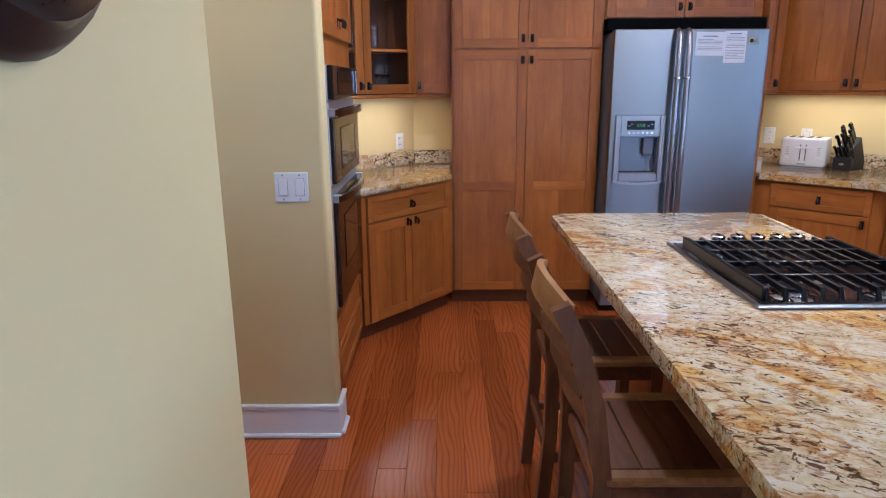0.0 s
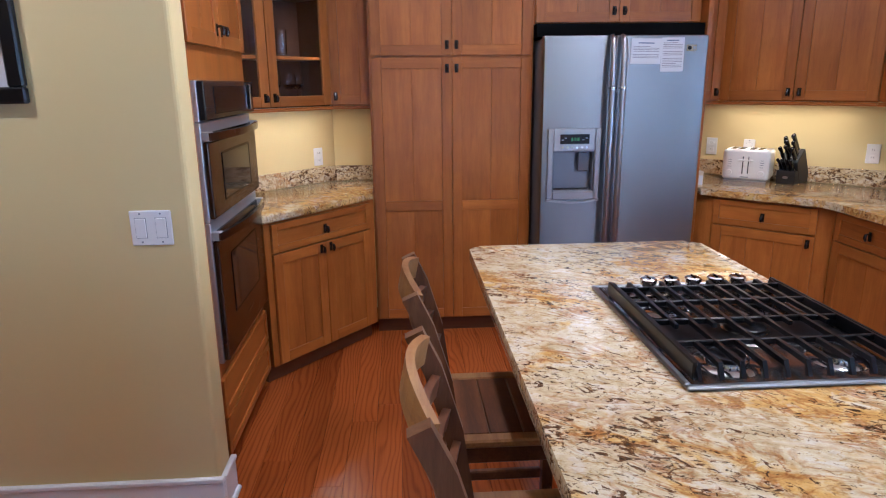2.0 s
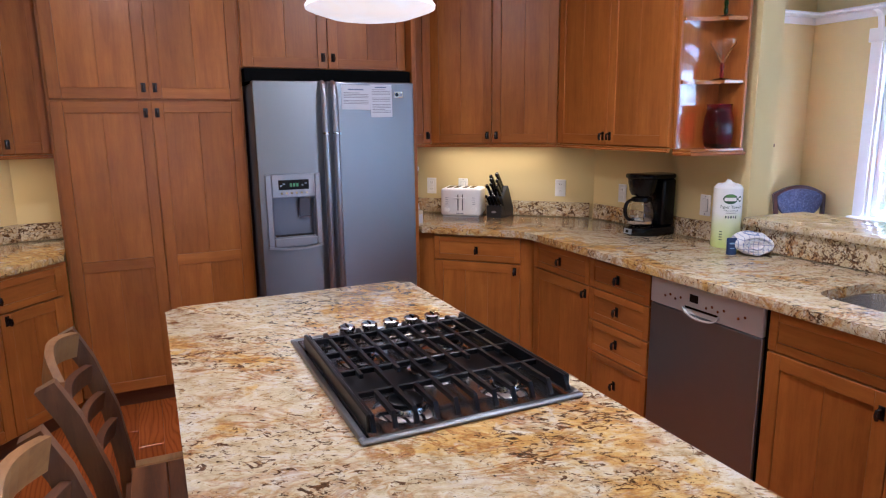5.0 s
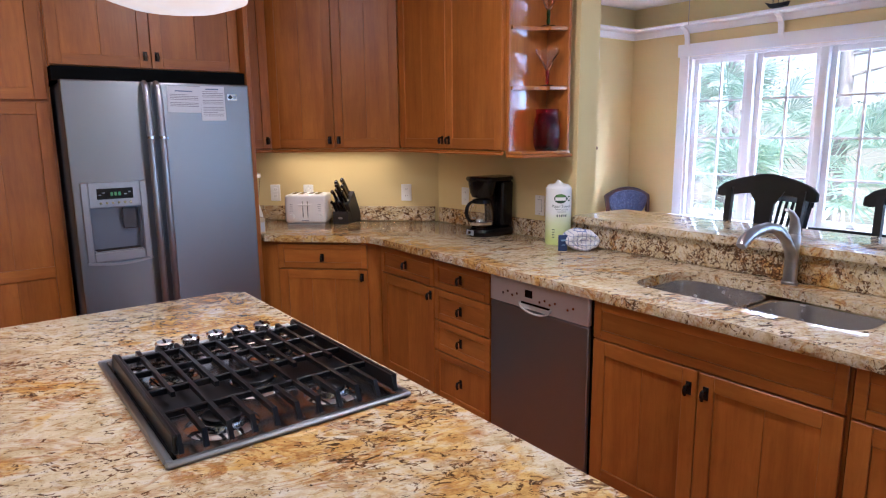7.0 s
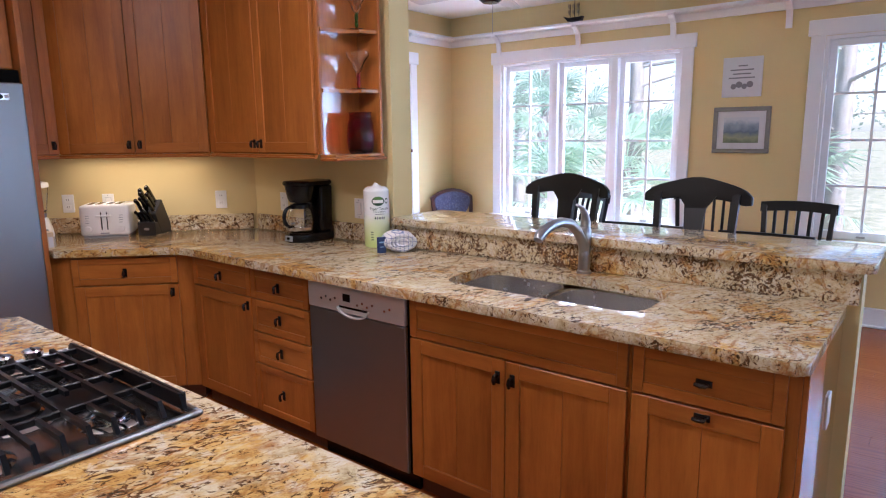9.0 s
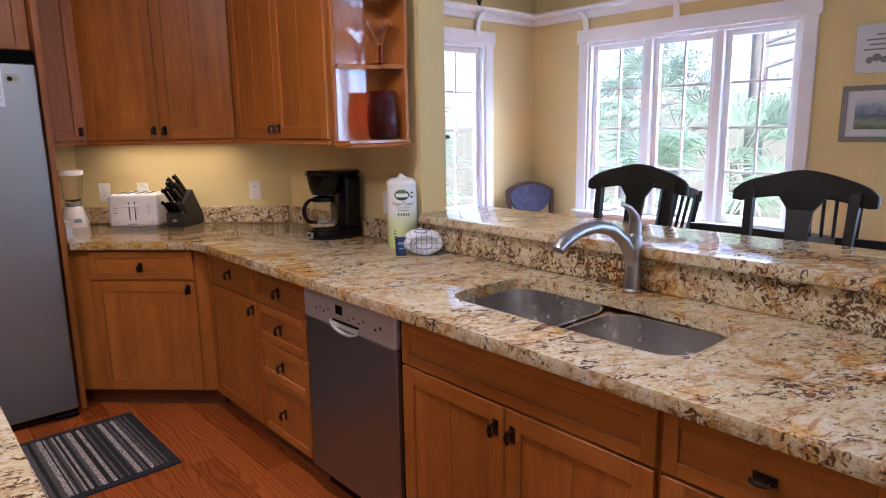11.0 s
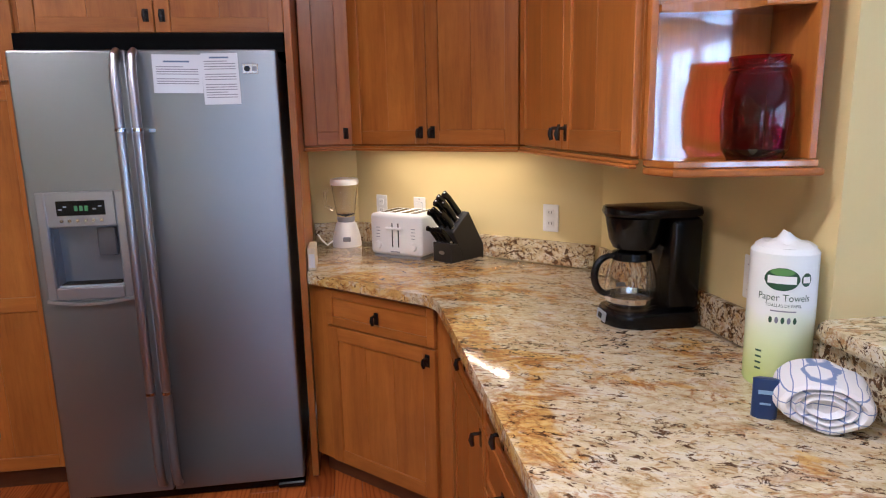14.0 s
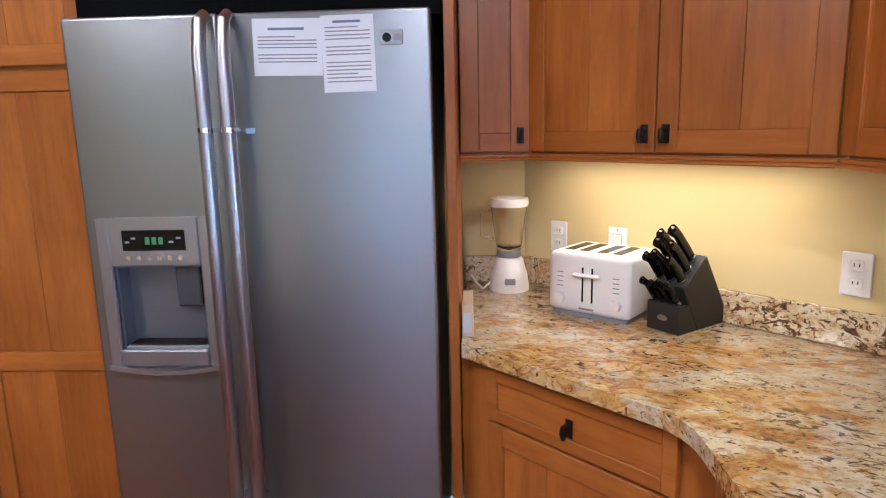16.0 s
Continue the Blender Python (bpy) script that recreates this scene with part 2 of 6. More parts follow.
def make_glass(name, color=(1, 1, 1), rough=0.0):
    m = mat(name, color, rough)
    b = m.node_tree.nodes["Principled BSDF"]
    b.inputs["Transmission Weight"].default_value = 1.0
    b.inputs["IOR"].default_value = 1.45
    return m


GLASS = make_glass("clear_glass")
RED_GLASS = make_glass("red_glass", (0.55, 0.02, 0.06))

# ---- building helpers ----


def box(bm, x0, x1, y0, y1, z0, z1, bev=0.0, seg=1):
    r = bmesh.ops.create_cube(bm, size=1.0, matrix=Matrix.LocRotScale(((x0 + x1) / 2, (y0 + y1) / 2, (z0 + z1) / 2), None, (abs(x1 - x0), abs(y1 - y0), abs(z1 - z0))))
    if bev > 0:
        edges = {e for v in r["verts"] for e in v.link_edges}
        bmesh.ops.bevel(bm, geom=list(edges), offset=bev, segments=seg, affect="EDGES", profile=0.5)
    return bm


def cyl(bm, x, y, z0, z1, r, r2=None, seg=20, m=None):
    r2 = r if r2 is None else r2
    mm = Matrix.Translation((x, y, (z0 + z1) / 2))
    bmesh.ops.create_cone(bm, cap_ends=True, segments=seg, radius1=r, radius2=r2, depth=abs(z1 - z0), matrix=(m @ mm) if m else mm)
    return bm


def lathe(bm, profile, seg=28, x=0.0, y=0.0):
    """Turns (radius, height) pairs round the upright axis at x, y."""
    rings = []
    for r, z in profile:
        rings.append([bm.verts.new((x + max(r, 1e-4) * math.cos(2 * math.pi * i / seg), y + max(r, 1e-4) * math.sin(2 * math.pi * i / seg), z)) for i in range(seg)])
    for a, b in zip(rings, rings[1:]):
        for i in range(seg):
            j = (i + 1) % seg
            bm.faces.new((a[i], a[j], b[j], b[i]))
    return bm


def prism(bm, pts, z0, z1, bev=0.0, seg=2):
    """An upright block over the outline pts (counter-clockwise)."""
    lo = [bm.verts.new((x, y, z0)) for x, y in pts]
    hi = [bm.verts.new((x, y, z1)) for x, y in pts]
    bm.faces.new(lo[::-1])
    top = bm.faces.new(hi)
    n = len(pts)
    for i in range(n):
        bm.faces.new((lo[i], lo[(i + 1) % n], hi[(i + 1) % n], hi[i]))
    if bev:
        bmesh.ops.bevel(bm, geom=[e for e in bm.edges if abs(e.verts[0].co.z - e.verts[1].co.z) < 1e-6], offset=bev, segments=seg, affect="EDGES", profile=0.5)
    return bm


def tube(bm, pts, r, seg=10, closed_ends=True, flat=1.0):
    """A round bar along the points; flat: squash of its second axis."""
    rings = []
    pts = [Vector(p) for p in pts]
    up = Vector((0, 0, 1))
    for i, p in enumerate(pts):
        d = (pts[min(i + 1, len(pts) - 1)] - pts[max(i - 1, 0)]).normalized()
        if i:
            s = (s - d * s.dot(d)).normalized()
        else:
            s = d.cross(up)
            s = s.normalized() if s.length > 1e-3 else Vector((1, 0, 0))
        u = s.cross(d)
        rr = r[i] if isinstance(r, (list, tuple)) else r
        rings.append([bm.verts.new(p + s * rr * math.cos(2 * math.pi * k / seg) + u * rr * flat * math.sin(2 * math.pi * k / seg)) for k in range(seg)])
    for a, b in zip(rings, rings[1:]):
        for k in range(seg):
            j = (k + 1) % seg
            bm.faces.new((a[k], a[j], b[j], b[k]))
    if closed_ends:
        bm.faces.new(rings[0][::-1])
        bm.faces.new(rings[-1])
    return bm


def ribbon(bm, pts, width, thick, axis):
    """A bar of flat section along pts: width along axis, thick across it."""
    a = Vector(axis).normalized()
    pts = [Vector(p) for p in pts]
    rings = []
    for i, p in enumerate(pts):
        d = (pts[min(i + 1, len(pts) - 1)] - pts[max(i - 1, 0)]).normalized()
        s = d.cross(a).normalized()
        w = width[i] if isinstance(width, (list, tuple)) else width
        rings.append([bm.verts.new(p + a * sa * w / 2 + s * ss * thick / 2) for sa, ss in ((-1, -1), (1, -1), (1, 1), (-1, 1))])
    for q, r in zip(rings, rings[1:]):
        for k in range(4):
            bm.faces.new((q[k], q[(k + 1) % 4], r[(k + 1) % 4], r[k]))
    bm.faces.new(rings[0][::-1])
    bm.faces.new(rings[-1])
    return bm


def part(name, bm, material, parent=None, label="", smooth=False, m=None):
    bmesh.ops.recalc_face_normals(bm, faces=bm.faces)
    me = bpy.data.meshes.new(name)
    bm.to_mesh(me)
    bm.free()
    me.materials.append(material)
    if smooth:
        me.shade_smooth()
        me.set_sharp_from_angle(angle=radians(35))
    ob = new(name, me)
    if parent:
        ob.parent = parent
    if m is not None:
        ob.matrix_basis = m
    if label:
        tagged(ob, label)
    return ob


def thing(name, m, label, category, group="", kind=""):
    ob = new(name)
    ob.empty_display_size = 0.05
    ob.matrix_basis = m
    return tagged(ob, label, category, group, kind)


def structure(name, bm, material, label="", category="", smooth=False):
    return tagged(part(name, bm, material, smooth=smooth), label, category, kind="structure")


B = bmesh.new


def cut(ob, bm):
    """Takes the closed shape bm away from the object's mesh."""
    tool = part("tool", bm, ob.data.materials[0])
    mod = ob.modifiers.new("hole", "BOOLEAN")
    mod.object, mod.solver = tool, "EXACT"
    tool.parent, tool.matrix_basis = ob.parent, ob.matrix_basis
    bpy.context.view_layer.update()
    me = bpy.data.meshes.new_from_object(ob.evaluated_get(bpy.context.evaluated_depsgraph_get()))
    ob.modifiers.remove(mod)
    ob.data = me
    bpy.data.objects.remove(tool)
    return ob


# ---- the large structure ----
H = 2.75
box_wall = lambda *a: box(B(), *a)
sub = structure("floor", box_wall(-3.0, 6.82, -5.0, 5.24, -0.12, -0.012), CAB_DARK, "glossy orange heart pine plank floor", "floor")
structure("ceiling", box_wall(-3.2, 7.0, -5.2, 5.5, H, H + 0.1), CEIL, "plain white painted ceiling", "ceiling")
structure("wall_back", box(box_wall(0.13, 1.85, 5.21, 5.33, 0, H), 1.851, 2.607, 5.305, 5.43, 0, H), WALL, "yellow painted wall behind the cabinets", "wall")
structure("wall_corner_east", prism(B(), [(2.607, 5.305), (3.55, 4.362), (3.60, 4.60), (2.77, 5.43), (2.609, 5.43)], 0, H), WALL, "yellow painted diagonal wall across the corner", "wall")
structure("wall_corner_west", prism(B(), [(-0.75, 4.33), (0.13, 5.21), (0.128, 5.33), (0.04, 5.33), (-0.75, 4.55)], 0, H), WALL, "yellow painted diagonal wall across the corner", "wall")
structure("wall_west", box_wall(-0.87, -0.752, 3.12, 4.55, 0, H), WALL, "yellow painted wall behind the ovens", "wall")
structure("wall_east", prism(B(), [(3.587, 3.17), (3.74, 3.17), (3.74, 5.248), (3.61, 5.248), (3.551, 4.363)], 0, H), WALL, "yellow painted wall ending at the raised bar", "wall")
structure("wall_switch", box(B(), -3.0, -0.117, 2.985, 3.12, 0, H, 0.016, 3), WALL, "yellow painted wall with a light switch", "wall")
structure("wall_hall", box_wall(-0.29, -0.148, -5.0, 1.9, 0, H), WALL, "pale yellow wall beside the passage", "wall")
structure("wall_hall_end", box_wall(-3.12, -3.0, -5.0, 3.12, 0, H), WALL, "plain yellow wall closing the passage", "wall")
structure("wall_bar", box_wall(3.588, 3.70, 0.99, 3.168, 0, 1.04), WALL, "pale yellow half wall carrying the raised bar", "half wall")


def wall_with_holes(name, along, at, thick, a0, a1, holes, label):
    """A wall along 'x' or 'y' at the given place, with openings (lo, hi, z0, z1) through it."""
    bm = box(B(), at, at + thick, a0, a1, 0, H) if along == "y" else box(B(), a0, a1, at, at + thick, 0, H)
    ob = structure(name, bm, WALL, label, "wall")
    for lo, hi, z0, z1 in holes:
        cut(ob, box(B(), at - 0.1, at + thick + 0.1, lo, hi, z0, z1) if along == "y" else box(B(), lo, hi, at - 0.1, at + thick + 0.1, z0, z1))
    return ob


Z0, Z1 = 0.66, 2.22
wall_with_holes("wall_dining_east", "y", 6.825, 0.14, -5.0, 5.39, [(2.72, 4.58, Z0, Z1), (-1.20, 1.64, Z0, Z1), (-4.5, -1.36, 0.12, 2.45)], "yellow painted wall with wide white windows")
wall_with_holes("wall_dining_north", "x", 5.25, 0.14, 3.602, 6.825, [(4.80, 6.12, Z0, Z1)], "yellow painted wall with a white window")
wall_with_holes("wall_south", "x", -5.14, 0.14, -3.12, 6.96, [(0.5, 1.6, 0.1, 2.3), (4.3, 5.5, 0.1, 2.3)], "yellow painted wall closing the room, with tall windows")

# ---- windows ----


def window(name, m, w, h, sashes, label, cols=2, rows=4):
    """Local x along the wall, -y into the room, the opening 0..w by 0..h, wall face at y=0."""
    win = tagged(thing(name, m, label, "window"), kind="structure")
    bm = B()
    t = 0.10
    box(bm, -t, 0, -0.022, -0.001, -0.02, h + t, 0.004)
    box(bm, w, w + t, -0.022, -0.001, -0.02, h + t, 0.004)
    box(bm, -t - 0.02, w + t + 0.02, -0.03, -0.0005, h + 0.002, h + t + 0.02, 0.004)
    box(bm, 0.0, 0.025, 0.0, 0.14, 0, h)
    box(bm, w - 0.025, w, 0.0, 0.14, 0, h)
    box(bm, 0.026, w - 0.026, 0.0, 0.14, h - 0.025, h)
    part("window_frame", bm, TRIM, win)
    part("window_sill", box(box(B(), -t - 0.03, w + t + 0.03, -0.06, 0.14, -0.03, 0.0, 0.006), -t, w + t, -0.02, -0.001, -0.11, -0.031, 0.004), TRIM, win)
    sw = (w - 0.05 - 0.07 * (sashes - 1)) / sashes
    for i in range(sashes):
        x0 = 0.025 + i * (sw + 0.07)
        if i:
            part("mullion", box(B(), x0 - 0.069, x0 - 0.001, 0.0, 0.14, 0.001, h - 0.026, 0.004), TRIM, win)
        bm = B()
        f = 0.05
        box(bm, x0, x0 + f, 0.05, 0.09, 0, h - 0.026, 0.004)
        box(bm, x0 + sw - f, x0 + sw, 0.05, 0.09, 0, h - 0.026, 0.004)
        box(bm, x0 + f, x0 + sw - f, 0.05, 0.09, 0.0, f + 0.015, 0.004)
        box(bm, x0 + f, x0 + sw - f, 0.05, 0.09, h - 0.026 - f, h - 0.026, 0.004)
        sash = part("sash", bm, TRIM, win)
        gx0, gx1, gz0, gz1 = x0 + f, x0 + sw - f, f + 0.015, h - 0.026 - f
        bm = B()
        for c in range(1, cols):
            x = gx0 + (gx1 - gx0) * c / cols
            box(bm, x - 0.009, x + 0.009, 0.058, 0.082, gz0, gz1)
        part("glazing_bar", bm, TRIM, sash)
        for r in range(1, rows):
            z = gz0 + (gz1 - gz0) * r / rows
            part("glazing_bar", box(B(), gx0, gx1, 0.0585, 0.0815, z - 0.009, z + 0.009), TRIM, sash)
        for c in range(cols):
            for r in range(rows):
                xa, xb = gx0 + (gx1 - gx0) * c / cols, gx0 + (gx1 - gx0) * (c + 1) / cols
                za, zb = gz0 + (gz1 - gz0) * r / rows, gz0 + (gz1 - gz0) * (r + 1) / rows
                p = part("pane", box(B(), xa, xb, 0.0685, 0.0715, za, zb), GLASS, sash)
                p.visible_shadow = False
        part("sash_latch", box(B(), x0 + sw / 2 - 0.03, x0 + sw / 2 + 0.03, 0.035, 0.05, 0.02, 0.035, 0.003), NICKEL, sash)
    return win


window("window_1", pose(6.825, 4.58, Z0, 0, 0, -90), 1.86, Z1 - Z0, 3, "white framed triple casement window with small panes")
window("window_2", pose(6.825, 1.64, Z0, 0, 0, -90), 2.84, Z1 - Z0, 4, "white framed casement window with small panes")
window("window_5", pose(6.825, -1.36, 0.12, 0, 0, -90), 3.14, 2.33, 4, "white framed casement window with small panes")
window("window_3", pose(4.80, 5.25, Z0), 1.32, Z1 - Z0, 2, "white framed double casement window with small panes")
window("window_4", pose(1.6, -5.0, 0.1, 0, 0, 180), 1.1, 2.2, 2, "tall white framed window at the far end of the room")
window("window_6", pose(5.5, -5.0, 0.1, 0, 0, 180), 1.2, 2.2, 2, "tall white framed window at the far end of the room")


def baseboard(name, x0, x1, y0, y1, nx, ny):
    """A skirting board over a plan rectangle; nx, ny: the way that it faces."""
    bm = B()
    box(bm, x0, x1, y0, y1, 0.0, 0.135, 0.003)
    cap = 0.006
    box(bm, x0 - (cap if nx < 0 else 0), x1 + (cap if nx > 0 else 0), y0 - (cap if ny < 0 else 0), y1 + (cap if ny > 0 else 0), 0.136, 0.155, 0.004)
    shoe = 0.014
    box(bm, x0 - (shoe if nx < 0 else 0), x1 + (shoe if nx > 0 else 0), y0 - (shoe if ny < 0 else 0), y1 + (shoe if ny > 0 else 0), 0.0, 0.02, 0.006)
    structure(name, bm, TRIM, "white painted skirting board", "skirting board")


baseboard("baseboard_switch", -3.0, -0.102, 2.968, 2.984, 0, -1)
baseboard("baseboard_switch_end", -0.116, -0.100, 2.985, 3.13, 1, 0)
baseboard("baseboard_hall", -0.147, -0.131, -5.0, 1.9, 1, 0)
baseboard("baseboard_dining_north", 3.75, 6.82, 5.232, 5.248, 0, -1)
baseboard("baseboard_dining_east", 6.807, 6.823, -5.0, 5.23, -1, 0)

# ---- kitchen cabinets ----
# Local frame of a cabinet: x along its width, front of the carcass at y = 0 facing -y, doors 20 mm proud of it.


def door(parent, x0, x1, z0, z1, handle=None, mid=None, name="door", boards=2, glass=False, slab=False):
    """A frame-and-panel door; mid: height of a cross rail; handle: (x, z)."""
    s = 0.057 if not slab else 0.035
    g = 0.0024
    x0, x1, z0, z1 = x0 + g, x1 - g, z0 + g, z1 - g
    wd = CAB if (z1 - z0) > 0.25 else CAB_H
    rails = ((z0, z0 + s), (z1 - s, z1)) + (((mid - 0.03, mid + 0.03),) if mid else ())
    if glass:
        bm = box(B(), x0, x0 + s, -0.02, -0.0005, z0, z1, 0.002)
        box(bm, x1 - s, x1, -0.02, -0.0005, z0, z1, 0.002)
        d = part(name, bm, wd, parent)
        for p, q in rails:
            part("rail", box(B(), x0 + s + 0.0003, x1 - s - 0.0003, -0.0198, -0.0005, p, q, 0.002), CAB_H, d)
    else:
        d = part(name, box(B(), x0 + 0.001, x1 - 0.001, -0.006, -0.0005, z0 + 0.001, z1 - 0.001), wd, parent)
        part("stile", box(B(), x0, x0 + s, -0.02, -0.0055, z0, z1, 0.002), wd, d)
        part("stile", box(B(), x1 - s, x1, -0.02, -0.0055, z0, z1, 0.002), wd, d)
        for p, q in rails:
            part("rail", box(B(), x0 + s + 0.0003, x1 - s - 0.0003, -0.0198, -0.0055, p, q, 0.002), CAB_H, d)
    gx0, gx1 = x0 + s, x1 - s
    bays = [(z0 + s, mid - 0.03), (mid + 0.03, z1 - s)] if mid else [(z0 + s, z1 - s)]
    for a, b in bays:
        if glass:
            p = part("pane", box(B(), gx0, gx1, -0.011, -0.008, a, b), GLASS, d)
            p.visible_shadow = False
        else:
            for i in range(boards):
                xa = gx0 + (gx1 - gx0) * i / boards
                xb = gx0 + (gx1 - gx0) * (i + 1) / boards
                part("panel", box(B(), xa + 0.0006, xb - 0.0006, -0.0125, -0.0055, a, b, 0.0012), wd, d)
    if handle:
        pull(d, *handle)
    return d


PULL = []


def pull(parent, x, z, flat=False):
    """A small dark bronze drop pull on a plate."""
    if not PULL:
        bm = B()
        box(bm, -0.011, 0.011, -0.0025, 0, -0.024, 0.024, 0.001)
        tube(bm, [(0, -0.002, 0.013), (0, -0.020, 0.013), (0, -0.024, 0.008)], 0.005, 8)
        tube(bm, [(0, -0.024, 0.014), (0, -0.027, -0.004), (0, -0.023, -0.021)], [0.006, 0.008, 0.006], 8)
        ob = part("handle", bm, BRONZE, parent, "dark bronze drop handle", smooth=True, m=pose(x, -0.02, z))
        PULL.append(ob.data)
        return ob
    ob = new("handle", PULL[0])
    ob.parent = parent
    ob.matrix_basis = pose(x, -0.02, z, 0, 90 if flat else 0, 0)
    return tagged(ob, "dark bronze drop handle")


def carcass(parent, w, d, z0, z1, open_front=False, hollow=False):
    if not (open_front or hollow):
        return part("body", box(B(), 0, w, 0, d, z0, z1, 0.001), CAB, parent)
    # Boards behind glass doors get the darkened maple that stands for shade.
    lining = CAB_SHADED if open_front else CAB
    part("side_board", box(B(), 0, 0.018, 0, d, z0, z1), lining, parent)
    part("side_board", box(B(), w - 0.018, w, 0, d, z0, z1), lining, parent)
    if hollow:
        part("front_board", box(B(), 0.0181, w - 0.0181, 0, 0.018, z0 + 0.0201, z1), lining, parent)
        return part("bottom_board", box(B(), 0.0181, w - 0.0181, 0, d, z0, z0 + 0.02), lining, parent)
    part("back_board", box(B(), 0.0181, w - 0.0181, d - 0.012, d, z0, z1), lining, parent)
    part("top_board", box(B(), 0.0181, w - 0.0181, 0, d - 0.0121, z1 - 0.02, z1), lining, parent)
    return part("bottom_board", box(B(), 0.0181, w - 0.0181, 0, d - 0.0121, z0, z0 + 0.02), lining, parent)


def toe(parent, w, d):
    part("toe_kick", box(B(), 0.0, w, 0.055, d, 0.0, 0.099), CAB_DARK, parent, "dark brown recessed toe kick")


BASE_TOP, DRAWER_Z = 0.883, 0.717
CT = 0.923
LIGHT_LABEL = "amber-stained maple "


def base_cabinet(m, w, d, kind, label, fill=(0.0, 0.0)):
    c = thing("base_cabinet", m, label, "cabinet", "kitchen base cabinets")
    carcass(c, w, d, 0.1, BASE_TOP, hollow=kind == "false_two")
    toe(c, w, d)
    a, b = fill[0], w - fill[1]
    mid = (a + b) / 2
    top = BASE_TOP - 0.012
    if kind == "drawers":
        zs = [0.108, 0.375, 0.545, DRAWER_Z, top]
        for i in range(4):
            dr = door(c, a, b, zs[i], zs[i + 1] - 0.003, (mid, (zs[i] + zs[i + 1]) / 2), name="drawer_front", slab=True, boards=1)
    elif kind == "pullout":
        door(c, a, b, DRAWER_Z, top, (mid, (DRAWER_Z + top) / 2, True), name="drawer_front", slab=True, boards=1)
        door(c, a, b, 0.108, DRAWER_Z - 0.004, (mid, DRAWER_Z - 0.03, True))
    elif kind == "false_two":
        door(c, a, b, DRAWER_Z, top, None, name="drawer_front", slab=True, boards=1)
        door(c, a, mid, 0.108, DRAWER_Z - 0.004, (mid - 0.032, DRAWER_Z - 0.075))
        door(c, mid, b, 0.108, DRAWER_Z - 0.004, (mid + 0.032, DRAWER_Z - 0.075))
    elif kind == "drawer_two":
        door(c, a, b, DRAWER_Z, top, (mid, (DRAWER_Z + top) / 2), name="drawer_front", slab=True, boards=1)
        door(c, a, mid, 0.108, DRAWER_Z - 0.004, (mid - 0.03, DRAWER_Z - 0.045))
        door(c, mid, b, 0.108, DRAWER_Z - 0.004, (mid + 0.03, DRAWER_Z - 0.045))
    else:
        door(c, a, b, DRAWER_Z, top, (mid, (DRAWER_Z + top) / 2), name="drawer_front", slab=True, boards=1)
        door(c, a, b, 0.108, DRAWER_Z - 0.004, (b - 0.03, DRAWER_Z - 0.05))
    return c


# east run, fronts at x = 2.90 with doors proud to 2.88
EX = 2.905
ED = 3.57 - EX
base_cabinet(pose(EX, 4.085, 0, 0, 0, -90), 0.56, ED, "drawer_one", "amber-stained maple base cabinet, one drawer over a door", (0.03, 0.0))
base_cabinet(pose(EX, 3.523, 0, 0, 0, -90), 0.448, ED, "drawers", "amber-stained maple base unit with four drawers")
base_cabinet(pose(EX, 2.458, 0, 0, 0, -90), 0.93, ED, "false_two", "amber-stained maple sink cabinet with two doors", (0.005, 0.005))
last_base = base_cabinet(pose(EX, 1.526, 0, 0, 0, -90), 0.476, ED, "pullout", "amber-stained maple base unit at the end of the run", (0.005, 0.03))
# diagonal unit beside the refrigerator
rb = thing("base_cabinet", pose(2.375, 4.625, 0, 0, 0, -45.0), "amber-stained maple diagonal base cabinet beside the refrigerator", "cabinet", "kitchen base cabinets")
carcass(rb, 0.755, 0.3, 0.1, BASE_TOP)
toe(rb, 0.755, 0.3)
door(rb, 0.115, 0.675, DRAWER_Z, BASE_TOP - 0.012, (0.395, 0.785), name="drawer_front", slab=True, boards=1)
door(rb, 0.115, 0.675, 0.108, DRAWER_Z - 0.004, (0.64, DRAWER_Z - 0.05), boards=3)
# diagonal unit beside the pantry
lb = thing("base_cabinet", pose(-0.12, 4.03, 0, 0, 0, 50.2), "amber-stained maple diagonal base cabinet beside the pantry", "cabinet", "kitchen base cabinets")
carcass(lb, 0.82, 0.3, 0.1, BASE_TOP)
toe(lb, 0.82, 0.3)
door(lb, 0.035, 0.765, DRAWER_Z, BASE_TOP - 0.012, (0.40, 0.785), name="drawer_front", slab=True, boards=1)
door(lb, 0.035, 0.40, 0.108, DRAWER_Z - 0.004, (0.365, DRAWER_Z - 0.04))
door(lb, 0.40, 0.765, 0.108, DRAWER_Z - 0.004, (0.435, DRAWER_Z - 0.04))

# end panel of the east run
panel_end = part("end_panel", box(B(), 0.4765, 0.492, 0.0, ED, 0.0, BASE_TOP, 0.002), CAB_GLOSS, last_base)
part("outlet_plate", box(B(), 0.4922, 0.498, 0.40, 0.47, 0.56, 0.675, 0.002), WHITE_PLASTIC, panel_end, "white outlet plate")

UB, UT = 1.426, 2.47


def light_rail(parent, w):
    part("light_rail", box(box(B(), 0.0, w, -0.020, 0.0, UB - 0.011, UB - 0.001, 0.002), 0.0, w, -0.026, -0.004, UB - 0.021, UB - 0.0115, 0.003), CAB_H, parent)


